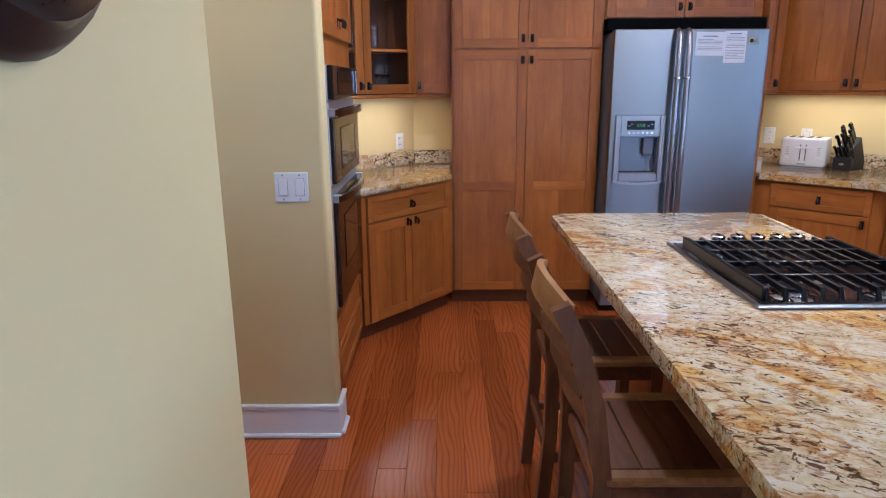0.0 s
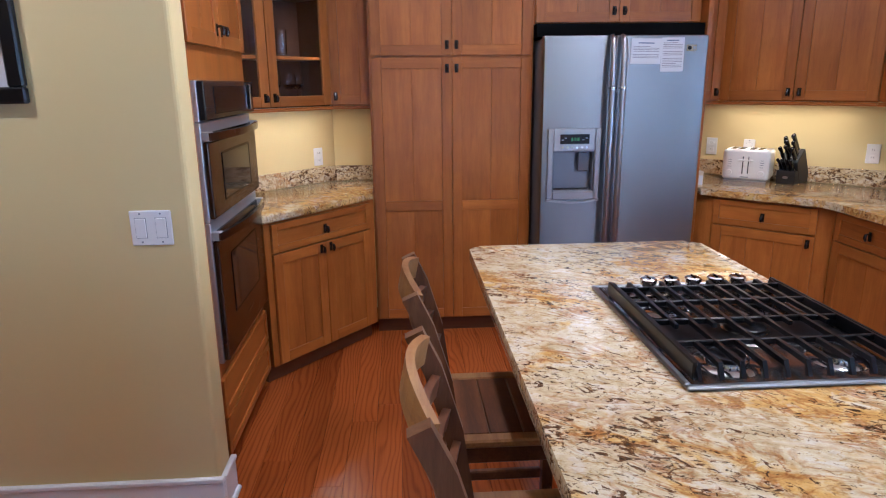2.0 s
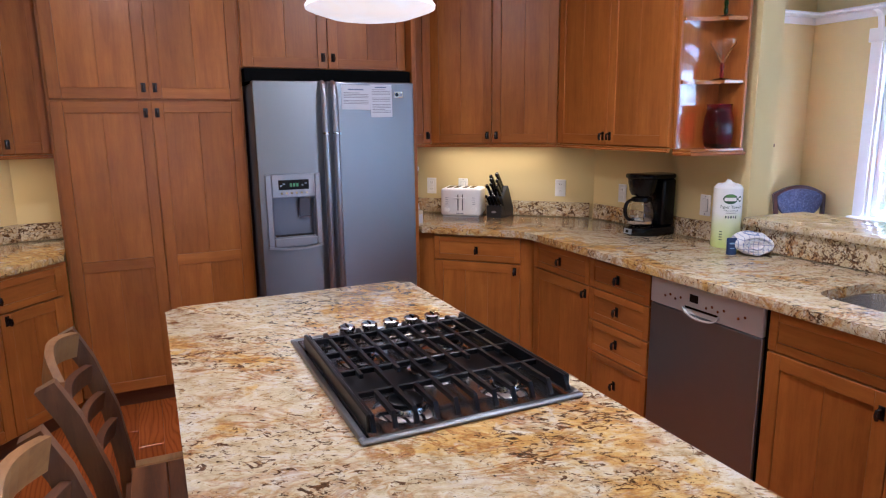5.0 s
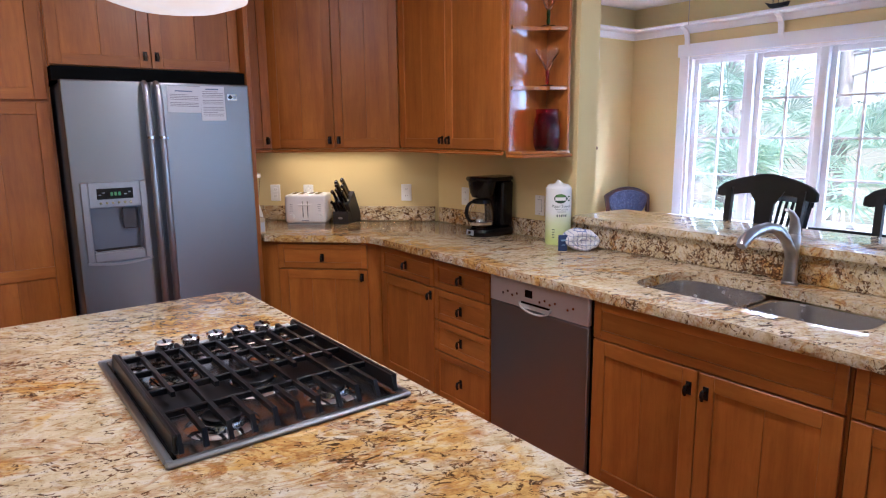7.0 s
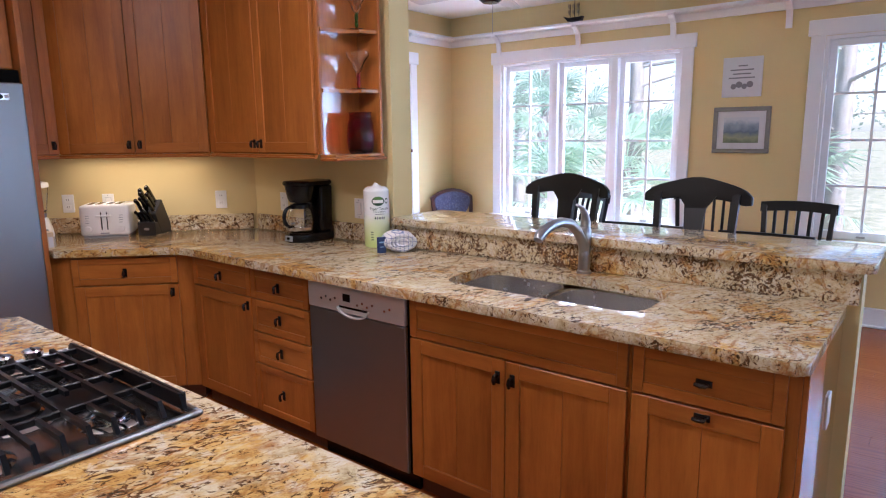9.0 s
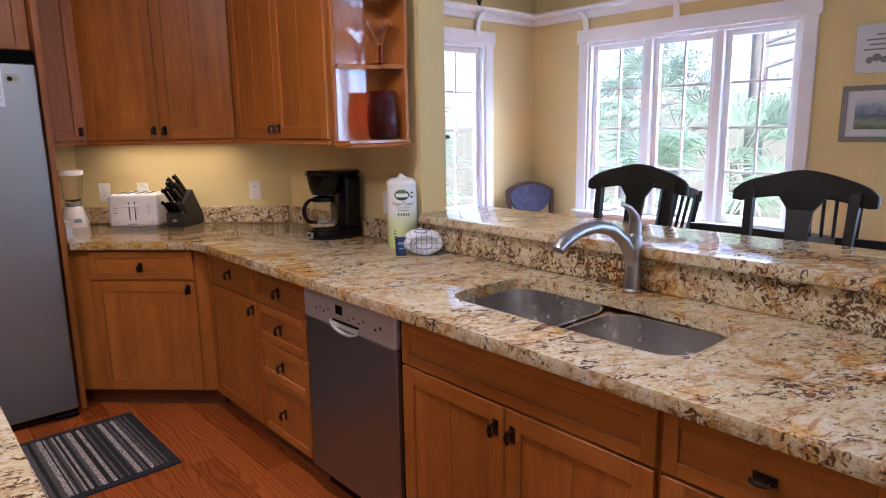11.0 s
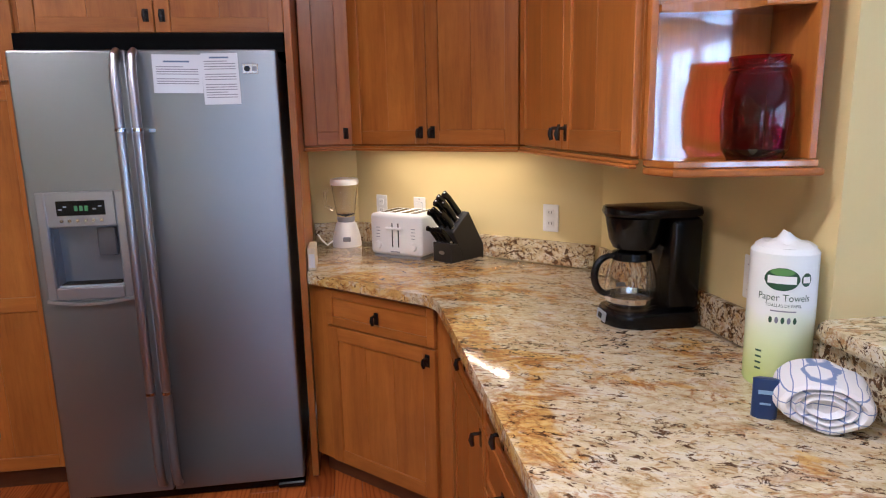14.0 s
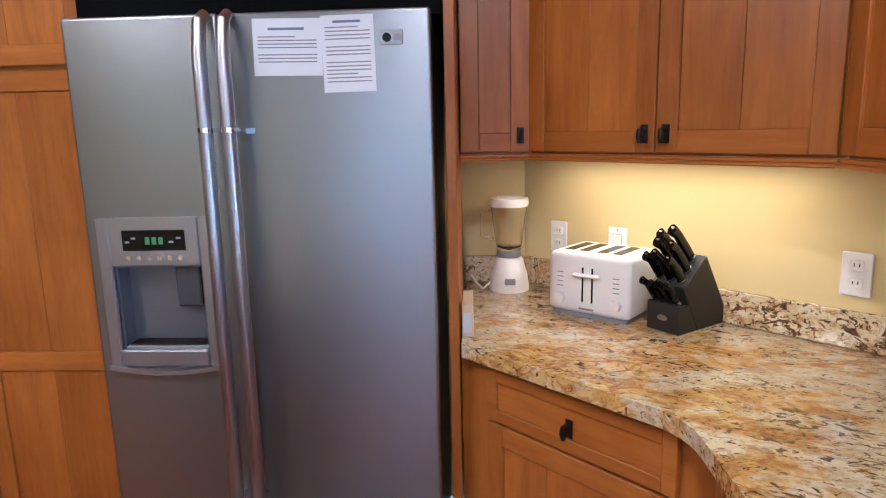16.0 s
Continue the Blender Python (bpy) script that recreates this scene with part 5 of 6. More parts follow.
# folded dish towel, with a blue card in front
dt = thing("dish_towel", pose(3.462, 3.025, CT, 0, 0, -34), "rolled white dish towel with a blue check", "towel")
TOWEL = mat("towel_check", (0.78, 0.78, 0.80), 0.95)
n = N(TOWEL)
uvn = n.add("TexCoord")
mp = n.add("Mapping")
n.link(uvn.outputs["Object"], mp.inputs["Vector"])
lines = []
for i, direction in enumerate(("X", "Z")):
    w = n.add("TexWave", Scale=14.0, Distortion=0.9, Detail=0.0)
    w.bands_direction = direction
    n.link(mp.outputs[0], w.inputs["Vector"])
    lines.append(n.ramp(w.outputs["Fac"], [(0.965, (0, 0, 0)), (0.99, (1, 1, 1))]))
grid_ = n.mix(1.0, lines[0], lines[1], "LIGHTEN")
n.color(n.mix(grid_, (0.78, 0.78, 0.80), (0.20, 0.27, 0.48)))
n.bump(n.noise(uvn.outputs["Object"], 260, 3, 0.6), 0.5, 0.003)
def roll_of_cloth(rx, rz, length, seed):
    """A soft roll lying along y with a spiral of folds at its ends."""
    bm = B()
    rings = []
    seg = 30
    for j in range(11):
        t = j / 10
        puff = 1.0 - 0.12 * abs(2 * t - 1) ** 4
        ring = []
        for i in range(seg):
            a = 2 * math.pi * i / seg
            p = Vector((rx * puff * math.cos(a), -length + 2 * length * t, rz + rz * puff * math.sin(a)))
            p += Vector((0.6, 0.3, 1)) * 0.007 * noise.noise(p * 22 + Vector((seed, 0, 0)))
            p.z = max(p.z, 0.0)
            ring.append(bm.verts.new(p))
        rings.append(ring)
    for a, b in zip(rings, rings[1:]):
        for i in range(seg):
            bm.faces.new((a[i], a[(i + 1) % seg], b[(i + 1) % seg], b[i]))
    for ring, side in ((rings[0], -1), (rings[-1], 1)):
        last = ring
        c = sum((v.co for v in ring), Vector()) / seg
        for k, (s, dy) in enumerate(((0.86, 0.004), (0.76, -0.010), (0.66, 0.003), (0.54, -0.010), (0.42, 0.002), (0.28, -0.012))):
            cur = [bm.verts.new((c.x + (v.co.x - c.x) * s, c.y + side * dy, c.z + (v.co.z - c.z) * s)) for v in ring]
            for i in range(seg):
                bm.faces.new((last[i], last[(i + 1) % seg], cur[(i + 1) % seg], cur[i]))
            last = cur
        bm.faces.new(last)
    return bm


part("fold", roll_of_cloth(0.088, 0.052, 0.075, 0), TOWEL, dt, smooth=True)
card = thing("blue_packet", pose(3.362, 3.055, CT, 0, 0, -28), "small navy blue printed packet standing against the towel", "packet")
bm = prism(B(), rounded([(-0.024, -0.012), (0.024, -0.012), (0.024, 0.012), (-0.024, 0.012)], 0.012, 5), 0.0, 0.082, 0.004, 2)
for v in bm.verts:
    v.co.y *= 1 - 0.35 * v.co.z / 0.082
part("packet", bm, mat("navy_film", (0.012, 0.035, 0.12), 0.3), card, smooth=True)
part("logo_bar", box(B(), -0.014, 0.014, -0.0115, -0.0108, 0.052, 0.060), mat("pale_blue_print", (0.25, 0.40, 0.60), 0.5), card)
part("text_line", box(B(), -0.010, 0.010, -0.0122, -0.0115, 0.030, 0.034), bpy.data.materials["pale_blue_print"], card)

# ---- outlets and switches ----


def outlet(m, label="white duplex outlet on the yellow wall", w=0.072, h=0.115, kind="outlet"):
    o = thing("wall_outlet" if kind == "outlet" else "light_switch", m, label, kind, "wall plates")
    part("plate", box(B(), -w / 2, w / 2, -0.006, -0.0005, 0, h, 0.003), WHITE_PLASTIC, o)
    if kind == "outlet":
        for z in (h * 0.30, h * 0.70):
            s = part("socket", box(B(), -0.016, 0.016, -0.0085, -0.0062, z - 0.014, z + 0.014, 0.003), WHITE_PLASTIC, o)
            for x in (-0.006, 0.006):
                part("slot", box(B(), x - 0.001, x + 0.001, -0.009, -0.0086, z - 0.003, z + 0.006), BLACK, s)
    else:
        for x in (-0.033, 0.033) if w > 0.1 else (0.0,):
            # Grey sheet on the plate draws the shading round the rocker.
            part("rocker_gap", box(B(), x - 0.0185, x + 0.0185, -0.0064, -0.0061, h / 2 - 0.0345, h / 2 + 0.0345), GREY_PLASTIC, o)
            part("rocker", box(B(), x - 0.017, x + 0.017, -0.0095, -0.0062, h / 2 - 0.033, h / 2 + 0.033, 0.002), WHITE_PLASTIC, o)
            for z in (h / 2 - 0.048, h / 2 + 0.048):
                part("screw", box(B(), x - 0.003, x + 0.003, -0.0068, -0.0062, z - 0.003, z + 0.003), GREY_PLASTIC, o)
    return o


outlet(pose(2.725, 5.187, 1.055, 0, 0, -45))
outlet(pose(2.897, 5.015, 1.055, 0, 0, -45), "white switch plate on the yellow wall", kind="light switch")
outlet(pose(3.392, 4.520, 1.06, 0, 0, -45))
outlet(pose(3.559, 4.08, 1.055, 0, 0, -88.14))
outlet(pose(3.580, 3.43, 1.05, 0, 0, -88.14), "white switch plate on the yellow wall", kind="light switch")
outlet(pose(0.032, 5.112, 1.035, 0, 0, 45))
outlet(pose(-0.25, 2.985, 1.04), "white double rocker light switch on the yellow wall", 0.135, 0.118, "light switch")

# ---- pictures on the walls ----
shell = thing("framed_picture", pose(-1.16, 2.985, 1.505), "black framed photo of pale seashells and starfish", "picture")
FW, FH = 0.593, 0.74
bm = B()
for a in ((0, FW, 0, 0.05), (0, FW, FH - 0.05, FH)):
    box(bm, a[0], a[1], -0.03, -0.001, a[2], a[3], 0.006)
for a in ((0, 0.05), (FW - 0.05, FW)):
    box(bm, a[0], a[1], -0.03, -0.001, 0.0501, FH - 0.0501, 0.006)
part("frame", bm, BLACK_PAINT, shell, "wide black frame")
PHOTO = mat("shell_photo", (0.6, 0.5, 0.45), 0.25)
n = N(PHOTO)
v = n.coords((1, 1, 1), shift=False)
vor = n.add("TexVoronoi", Scale=11.0)
n.link(v, vor.inputs["Vector"])
c = n.ramp(vor.outputs["Distance"], [(0.0, (0.75, 0.68, 0.62)), (0.35, (0.50, 0.36, 0.26)), (0.7, (0.14, 0.08, 0.06))])
n.color(n.mix(n.ramp(n.noise(v, 6, 3), [(0.45, (0, 0, 0)), (0.6, (1, 1, 1))]), c, (0.66, 0.64, 0.66)))
part("photo", box(B(), 0.0502, FW - 0.0502, -0.012, -0.002, 0.0502, FH - 0.0502), PHOTO, shell)

deco = thing("wall_ornament", pose(-0.147, 1.24, 1.78, 0, 0, 90), "dark carved round wall ornament with ribbed rim", "wall ornament")
bm = B()
rings = []
for k in range(15):
    r_ = 0.05 + 0.205 * k / 14
    d_ = 0.012 + 0.075 * math.sin(math.pi * (k / 14) ** 0.8) + (0.007 if k % 2 else 0.0)
    rings.append([bm.verts.new((r_ * math.cos(2 * math.pi * i / 40), -d_, r_ * 1.02 * math.sin(2 * math.pi * i / 40))) for i in range(40)])
rings.append([bm.verts.new((0.255 * math.cos(2 * math.pi * i / 40), -0.001, 0.26 * math.sin(2 * math.pi * i / 40))) for i in range(40)])
for a, b in zip(rings, rings[1:]):
    for i in range(40):
        bm.faces.new((a[i], a[(i + 1) % 40], b[(i + 1) % 40], b[i]))
bm.faces.new(rings[0])
part("rim", bm, wood("ebony", (0.010, 0.008, 0.008), (0.018, 0.014, 0.013), (0.035, 0.028, 0.025), (4, 4, 4), 0.28), deco, smooth=True)

pic = thing("framed_picture", pose(6.825, 2.425, 1.33, 0, 0, -90), "silver framed landscape print with a white mat", "picture")
bm = B()
PW_, PH_ = 0.445, 0.38
for a in ((0, PW_, 0, 0.035), (0, PW_, PH_ - 0.035, PH_)):
    box(bm, a[0], a[1], -0.022, -0.001, a[2], a[3], 0.004)
for a in ((0, 0.035), (PW_ - 0.035, PW_)):
    box(bm, a[0], a[1], -0.022, -0.001, 0.0351, PH_ - 0.0351, 0.004)
part("frame", bm, mat("pewter_frame", (0.22, 0.22, 0.21), 0.4, 0.5), pic, "pewter grey frame")
part("mat_board", box(B(), 0.0352, PW_ - 0.0352, -0.008, -0.002, 0.0352, PH_ - 0.0352), PAPER, pic)
LAND = mat("landscape_print", (0.2, 0.3, 0.35), 0.4)
n = N(LAND)
v = n.coords((1, 1, 1), shift=False)
sp = n.add("SeparateXYZ")
n.link(v, sp.inputs[0])
ad = n.add("Math")
ad.operation = "MULTIPLY_ADD"
ad.inputs[1].default_value = 0.12
n.link(n.noise(v, 14, 4), ad.inputs[0])
n.link(sp.outputs["Z"], ad.inputs[2])
n.color(n.ramp(ad.outputs[0], [(0.14, (0.10, 0.14, 0.08)), (0.19, (0.28, 0.32, 0.20)), (0.24, (0.10, 0.15, 0.22)), (0.30, (0.30, 0.38, 0.50)), (0.34, (0.55, 0.60, 0.66))]))
part("print", box(B(), 0.085, PW_ - 0.085, -0.0095, -0.0082, 0.085, PH_ - 0.085), LAND, pic)
sign = thing("wall_sign", pose(6.825, 2.372, 1.79, 0, 0, -90), "white unframed canvas with grey lettering", "sign")
part("canvas", box(B(), 0, 0.305, -0.018, -0.001, 0, 0.32, 0.002), PAPER, sign)
for i, (a, b) in enumerate(((0.12, 0.19), (0.06, 0.24), (0.08, 0.22), (0.05, 0.25))):
    part("text_line", box(B(), a, b, -0.0192, -0.0182, 0.245 - i * 0.032, 0.255 - i * 0.032), PRINT, sign)
for i in range(4):
    bm = B()
    cyl(bm, 0, 0, 0, 0.001, 0.022 + 0.004 * (i % 2), seg=14)
    part("drawn_shell", bm, PRINT, sign, m=pose(0.09 + i * 0.042, -0.0185, 0.085 + 0.015 * (i % 2), 90))

# ---- plate rail in the dining room ----
rail = tagged(thing("plate_rail", pose(0, 0, 0), "white plate rail shelf on curved brackets", "shelf"), kind="structure")
part("shelf", box(box(B(), 6.67, 6.823, -5.0, 5.247, 2.505, 2.53, 0.004), 6.80, 6.8228, -5.0, 5.247, 2.44, 2.5045, 0.004), TRIM, rail)
part("shelf", box(box(B(), 3.742, 6.669, 5.095, 5.248, 2.505, 2.53, 0.004), 3.742, 6.799, 5.225, 5.2478, 2.44, 2.5045, 0.004), TRIM, rail)


def bracket(m):
    pts = [(0.0, -0.022, 2.30), (0.0, -0.028, 2.38), (0.0, -0.045, 2.44), (0.0, -0.085, 2.48), (0.0, -0.13, 2.497)]
    part("bracket", ribbon(B(), pts, 0.045, 0.022, (1, 0, 0)), TRIM, rail, m=m)


for y in (4.6, 3.7, 2.8, 1.9, 1.0, 0.1):
    bracket(pose(6.822, y, 0, 0, 0, -90))
for x in (6.0, 5.1, 4.2):
    bracket(pose(x, 5.247, 0))

ship = thing("model_ship", pose(6.745, 3.72, 2.53, 0, 0, 90), "small dark model sailing ship on the plate rail", "model ship")
bm = profile_y(B(), [(-0.09, 0.055), (-0.075, 0.018), (0.06, 0.018), (0.11, 0.07), (0.05, 0.05), (-0.05, 0.05)], -0.022, 0.022)
part("hull", bm, BLACK_PAINT, ship)
part("stand", box(B(), -0.04, 0.04, -0.015, 0.015, 0.0, 0.018, 0.002), BLACK_PAINT, ship)
SAIL = mat("sail_cloth", (0.5, 0.42, 0.28), 0.8)
for x, h in ((-0.045, 0.18), (0.0, 0.21), (0.045, 0.17)):
    part("mast", tube(B(), [(x, 0, 0.05), (x, 0, h)], 0.003, 6), BLACK_PAINT, ship)
    for z in (0.08, 0.13):
        if z < h - 0.03:
            part("sail", ribbon(B(), [(x + 0.004, 0, z), (x + 0.012, 0, z + 0.02), (x + 0.004, 0, z + 0.042)], 0.05, 0.002, (0, 1, 0)), SAIL, ship)
orn = thing("ornament", pose(5.97, 5.17, 2.53), "small bronze ornament on the plate rail", "ornament")
part("figure", lathe(B(), [(0.0, 0.0), (0.03, 0.0), (0.022, 0.012), (0.012, 0.03), (0.026, 0.055), (0.02, 0.085), (0.008, 0.10), (0.0, 0.105)], 16), BRONZE, orn, smooth=True)
led = thing("wall_shelf", pose(3.741, 3.22, 1.40), "small wooden wall shelf on the dining side", "shelf")
part("board", box(B(), 0.0, 0.075, 0.0, 0.5, 0.02, 0.038, 0.003), STOOL, led)
part("bracket", box(B(), 0.0, 0.05, 0.02, 0.05, -0.015, 0.0195, 0.003), STOOL, led)

# ---- ceiling fan ----
fan = thing("ceiling_fan", pose(4.5, 3.15, 2.30), "pale-bladed ceiling fan with a dark motor and pull chain", "ceiling fan")
part("motor", lathe(B(), [(0.0, 0.02), (0.05, 0.02), (0.075, 0.04), (0.10, 0.08), (0.10, 0.16), (0.06, 0.20), (0.02, 0.22), (0.02, 0.38), (0.07, 0.42), (0.07, 0.449), (0.0, 0.449)], 24), BRONZE, fan, smooth=True)
BLADE = mat("fan_blade", (0.55, 0.54, 0.52), 0.45)
for i in range(5):
    bm = prism(B(), rounded([(0.14, -0.055), (0.62, -0.07), (0.62, 0.07), (0.14, 0.055)], [0.02, 0.05, 0.05, 0.02]), 0.0, 0.008)
    bl_ = part("blade", bm, BLADE, fan, m=pose(0, 0, 0.10, 0, 0, i * 72 + 20) @ pose(0, 0, 0, 9, 0, 0))
    part("blade_arm", box(B(), 0.08, 0.17, -0.02, 0.02, -0.008, -0.001, 0.002), BRONZE, bl_)
part("pull_chain", tube(B(), [(0.02, 0, 0.03), (0.02, 0, -0.16)], 0.0018, 6), NICKEL, fan)

# ---- chairs in the dining room ----
bc = thing("bar_chair", pose(4.22, 2.59, 0, 0, 0, 90), "black painted bar chair with a scrolled splat back", "chair", "chairs at the bar")
for s in (-1, 1):
    part("leg", ribbon(B(), [(s * 0.19, 0.19, 0.0), (s * 0.185, 0.185, 0.70)], 0.04, 0.04, (1, 0, 0)), BLACK_PAINT, bc)
    part("back_post", ribbon(B(), [(s * 0.21, -0.21, 0.0), (s * 0.195, -0.19, 0.45), (s * 0.19, -0.185, 0.72), (s * 0.19, -0.215, 0.95), (s * 0.20, -0.255, 1.20)], 0.034, 0.032, (1, 0, 0)), BLACK_PAINT, bc)
    part("side_stretcher", box(B(), s * 0.19 - 0.012, s * 0.19 + 0.012, -0.185, 0.17, 0.28, 0.31, 0.004), BLACK_PAINT, bc)
part("seat", prism(B(), rounded([(-0.21, -0.21), (0.21, -0.21), (0.235, 0.22), (-0.235, 0.22)], 0.04), 0.70, 0.745, 0.008), BLACK_PAINT, bc, smooth=True)
for y in (-0.19, 0.185):
    part("stretcher", box(B(), -0.175, 0.175, y - 0.012, y + 0.012, 0.22, 0.255, 0.004), BLACK_PAINT, bc)
pts = []
for k in range(17):
    u = -1 + k / 8
    pts.append((0.275 * u, -0.255 - 0.035 * (1 - u * u), 1.225 - 0.055 * u * u))
wd = [0.05 + 0.055 * (1 - abs(-1 + k / 8) ** 4) + 0.01 * math.cos((-1 + k / 8) * 6.0) for k in range(17)]
wd[0] = wd[-1] = 0.042
wd[1] = wd[-2] = 0.078
rl = ribbon(B(), pts, wd, 0.028, (0, -0.12, 1))
bmesh.ops.bevel(rl, geom=[e for e in rl.edges], offset=0.005, segments=1, affect="EDGES")
part("crest_rail", rl, BLACK_PAINT, bc, "broad scrolled black crest rail", smooth=True)
part("splat", ribbon(B(), [(0, -0.18, 0.76), (0, -0.21, 0.88), (0, -0.235, 1.0), (0, -0.262, 1.12), (0, -0.27, 1.19)], [0.13, 0.14, 0.085, 0.10, 0.20], 0.016, (1, 0, 0)), BLACK_PAINT, bc)
copy_thing(bc, pose(4.22, 1.83, 0, 0, 0, 90))

dc = thing("dining_chair", pose(5.40, 1.54, 0, 0, 0, 90), "black painted dining chair with a spindle back", "chair", "chairs round the table")
for s in (-1, 1):
    part("leg", ribbon(B(), [(s * 0.19, 0.19, 0.0), (s * 0.185, 0.185, 0.44)], 0.036, 0.036, (1, 0, 0)), BLACK_PAINT, dc)
    part("back_post", ribbon(B(), [(s * 0.185, -0.22, 0.0), (s * 0.18, -0.19, 0.45), (s * 0.185, -0.215, 0.75), (s * 0.20, -0.26, 1.03)], 0.03, 0.032, (1, 0, 0)), BLACK_PAINT, dc)
part("seat", prism(B(), rounded([(-0.20, -0.2), (0.20, -0.2), (0.22, 0.21), (-0.22, 0.21)], 0.04), 0.44, 0.475, 0.008), BLACK_PAINT, dc, smooth=True)
part("crest_rail", ribbon(B(), [(0.225 * (-1 + k / 5), -0.262 - 0.03 * (1 - (-1 + k / 5) ** 2), 1.02 + 0.012 * (1 - (-1 + k / 5) ** 2)) for k in range(11)], 0.065, 0.022, (0, -0.12, 1)), BLACK_PAINT, dc)
for i in range(5):
    u = -0.66 + i * 0.33
    part("spindle", tube(B(), [(u * 0.19, -0.185, 0.47), (u * 0.20, -0.23, 0.75), (u * 0.21, -0.285, 1.0)], 0.011, 8), BLACK_PAINT, dc)
part("stretcher", box(B(), -0.17, 0.17, -0.02, 0.0, 0.2, 0.225, 0.004), BLACK_PAINT, dc)
copy_thing(dc, pose(5.45, 3.12, 0, 0, 0, 60))
copy_thing(dc, pose(5.9, 2.2, 0, 0, 0, 105))
copy_thing(dc, pose(4.85, 0.45, 0, 0, 0, 20))

low = thing("bench_back", pose(5.05, 2.36, 0, 0, 0, 90), "low-backed black chair by the dining table", "chair", "low chairs")
for s in (-1, 1):
    part("post", ribbon(B(), [(s * 0.215, 0, 0.0), (s * 0.215, -0.03, 0.45), (s * 0.23, -0.06, 0.88)], 0.032, 0.032, (1, 0, 0)), BLACK_PAINT, low)
    part("leg", ribbon(B(), [(s * 0.20, 0.38, 0.0), (s * 0.20, 0.37, 0.44)], 0.034, 0.034, (1, 0, 0)), BLACK_PAINT, low)
part("seat", box(B(), -0.23, 0.23, -0.02, 0.41, 0.44, 0.475, 0.008), BLACK_PAINT, low)
part("crest_rail", ribbon(B(), [(0.26 * (-1 + k / 5), -0.07 - 0.03 * (1 - (-1 + k / 5) ** 2), 0.89) for k in range(11)], 0.06, 0.022, (0, 0, 1)), BLACK_PAINT, low)
for u in (-0.12, -0.04, 0.04, 0.12):
    part("spindle", tube(B(), [(u, -0.02, 0.47), (u, -0.085, 0.87)], 0.010, 8), BLACK_PAINT, low)
copy_thing(low, pose(5.05, 1.62, 0, 0, 0, 90))

uc = thing("side_chair", pose(6.42, 4.80, 0, 0, 0, 155), "mahogany side chair with blue patterned upholstery", "chair")
MAHOG = wood("mahogany", (0.03, 0.010, 0.006), (0.06, 0.018, 0.010), (0.10, 0.03, 0.016), (8, 8, 1.4), 0.3)
BLUE = mat("blue_brocade", (0.05, 0.06, 0.14), 0.8)
n = N(BLUE)
v = n.coords((1, 1, 1), shift=False)
n.color(n.ramp(n.noise(v, 60, 4, 0.6, 1.5), [(0.40, (0.020, 0.022, 0.055)), (0.58, (0.07, 0.08, 0.15)), (0.70, (0.24, 0.22, 0.25))]))
for s in (-1, 1):
    part("leg", ribbon(B(), [(s * 0.22, 0.22, 0.0), (s * 0.21, 0.21, 0.40)], 0.035, 0.035, (1, 0, 0)), MAHOG, uc)
    part("back_post", ribbon(B(), [(s * 0.20, -0.22, 0.0), (s * 0.20, -0.19, 0.44), (s * 0.23, -0.24, 0.75), (s * 0.235, -0.26, 0.84)], 0.032, 0.032, (1, 0, 0)), MAHOG, uc)
part("seat", prism(B(), rounded([(-0.23, -0.2), (0.23, -0.2), (0.26, 0.25), (-0.26, 0.25)], 0.06), 0.405, 0.48, 0.02, 3), BLUE, uc, "blue upholstered seat", smooth=True)
part("crest_rail", ribbon(B(), [(0.24 * (-1 + k / 7), -0.265, 0.83 + 0.085 * (1 - (-1 + k / 7) ** 2)) for k in range(15)], 0.035, 0.035, (0, 1, 0)), MAHOG, uc)
bm = B()
pts = [(0.215 * math.cos(a), (0.80 + 0.10 * math.sin(a)) if a <= math.pi else 0.80 + 0.19 * math.sin(a) * (1 if abs(math.cos(a)) < 0.9 else 0.9)) for a in [2 * math.pi * k / 24 for k in range(24)]]
a_ = [bm.verts.new((x, -0.225 - 0.0 * z, z)) for x, z in pts]
b_ = [bm.verts.new((x, -0.275, z)) for x, z in pts]
bm.faces.new(a_)
bm.faces.new(b_[::-1])
for i in range(24):
    bm.faces.new((a_[i], a_[(i + 1) % 24], b_[(i + 1) % 24], b_[i]))
part("back_pad", bm, BLUE, uc, "blue upholstered back pad")

tb = thing("dining_table", pose(5.75, 2.6, 0), "dark round dining table beyond the bar", "table")
part("tabletop", prism(B(), rounded([(-0.55, -0.55), (0.55, -0.55), (0.55, 0.55), (-0.55, 0.55)], 0.5, 8), 0.72, 0.75, 0.006), BLACK_PAINT, tb, smooth=True)
part("pedestal", lathe(B(), [(0.0, 0.0), (0.32, 0.0), (0.30, 0.04), (0.08, 0.09), (0.06, 0.35), (0.09, 0.60), (0.2, 0.719), (0.0, 0.719)], 24), BLACK_PAINT, tb, smooth=True)

# ---- things on the open shelves and in the glass cabinet ----
jar = thing("glass_vase", pose(3.428, 3.245, UB + 0.0005), "large deep red glass jar on the lower shelf", "vase")
part("jar", lathe(B(), [(0.0, 0.0), (0.055, 0.0), (0.068, 0.02), (0.073, 0.09), (0.068, 0.15), (0.056, 0.185), (0.058, 0.20), (0.062, 0.212), (0.059, 0.212), (0.054, 0.20), (0.053, 0.184), (0.065, 0.15), (0.070, 0.09), (0.065, 0.022), (0.0, 0.006)], 32), RED_GLASS, jar, smooth=True)
part("neck_ring", lathe(B(), [(0.0575, 0.183), (0.0605, 0.186), (0.0605, 0.190), (0.0575, 0.193)], 32), RED_GLASS, jar, smooth=True)
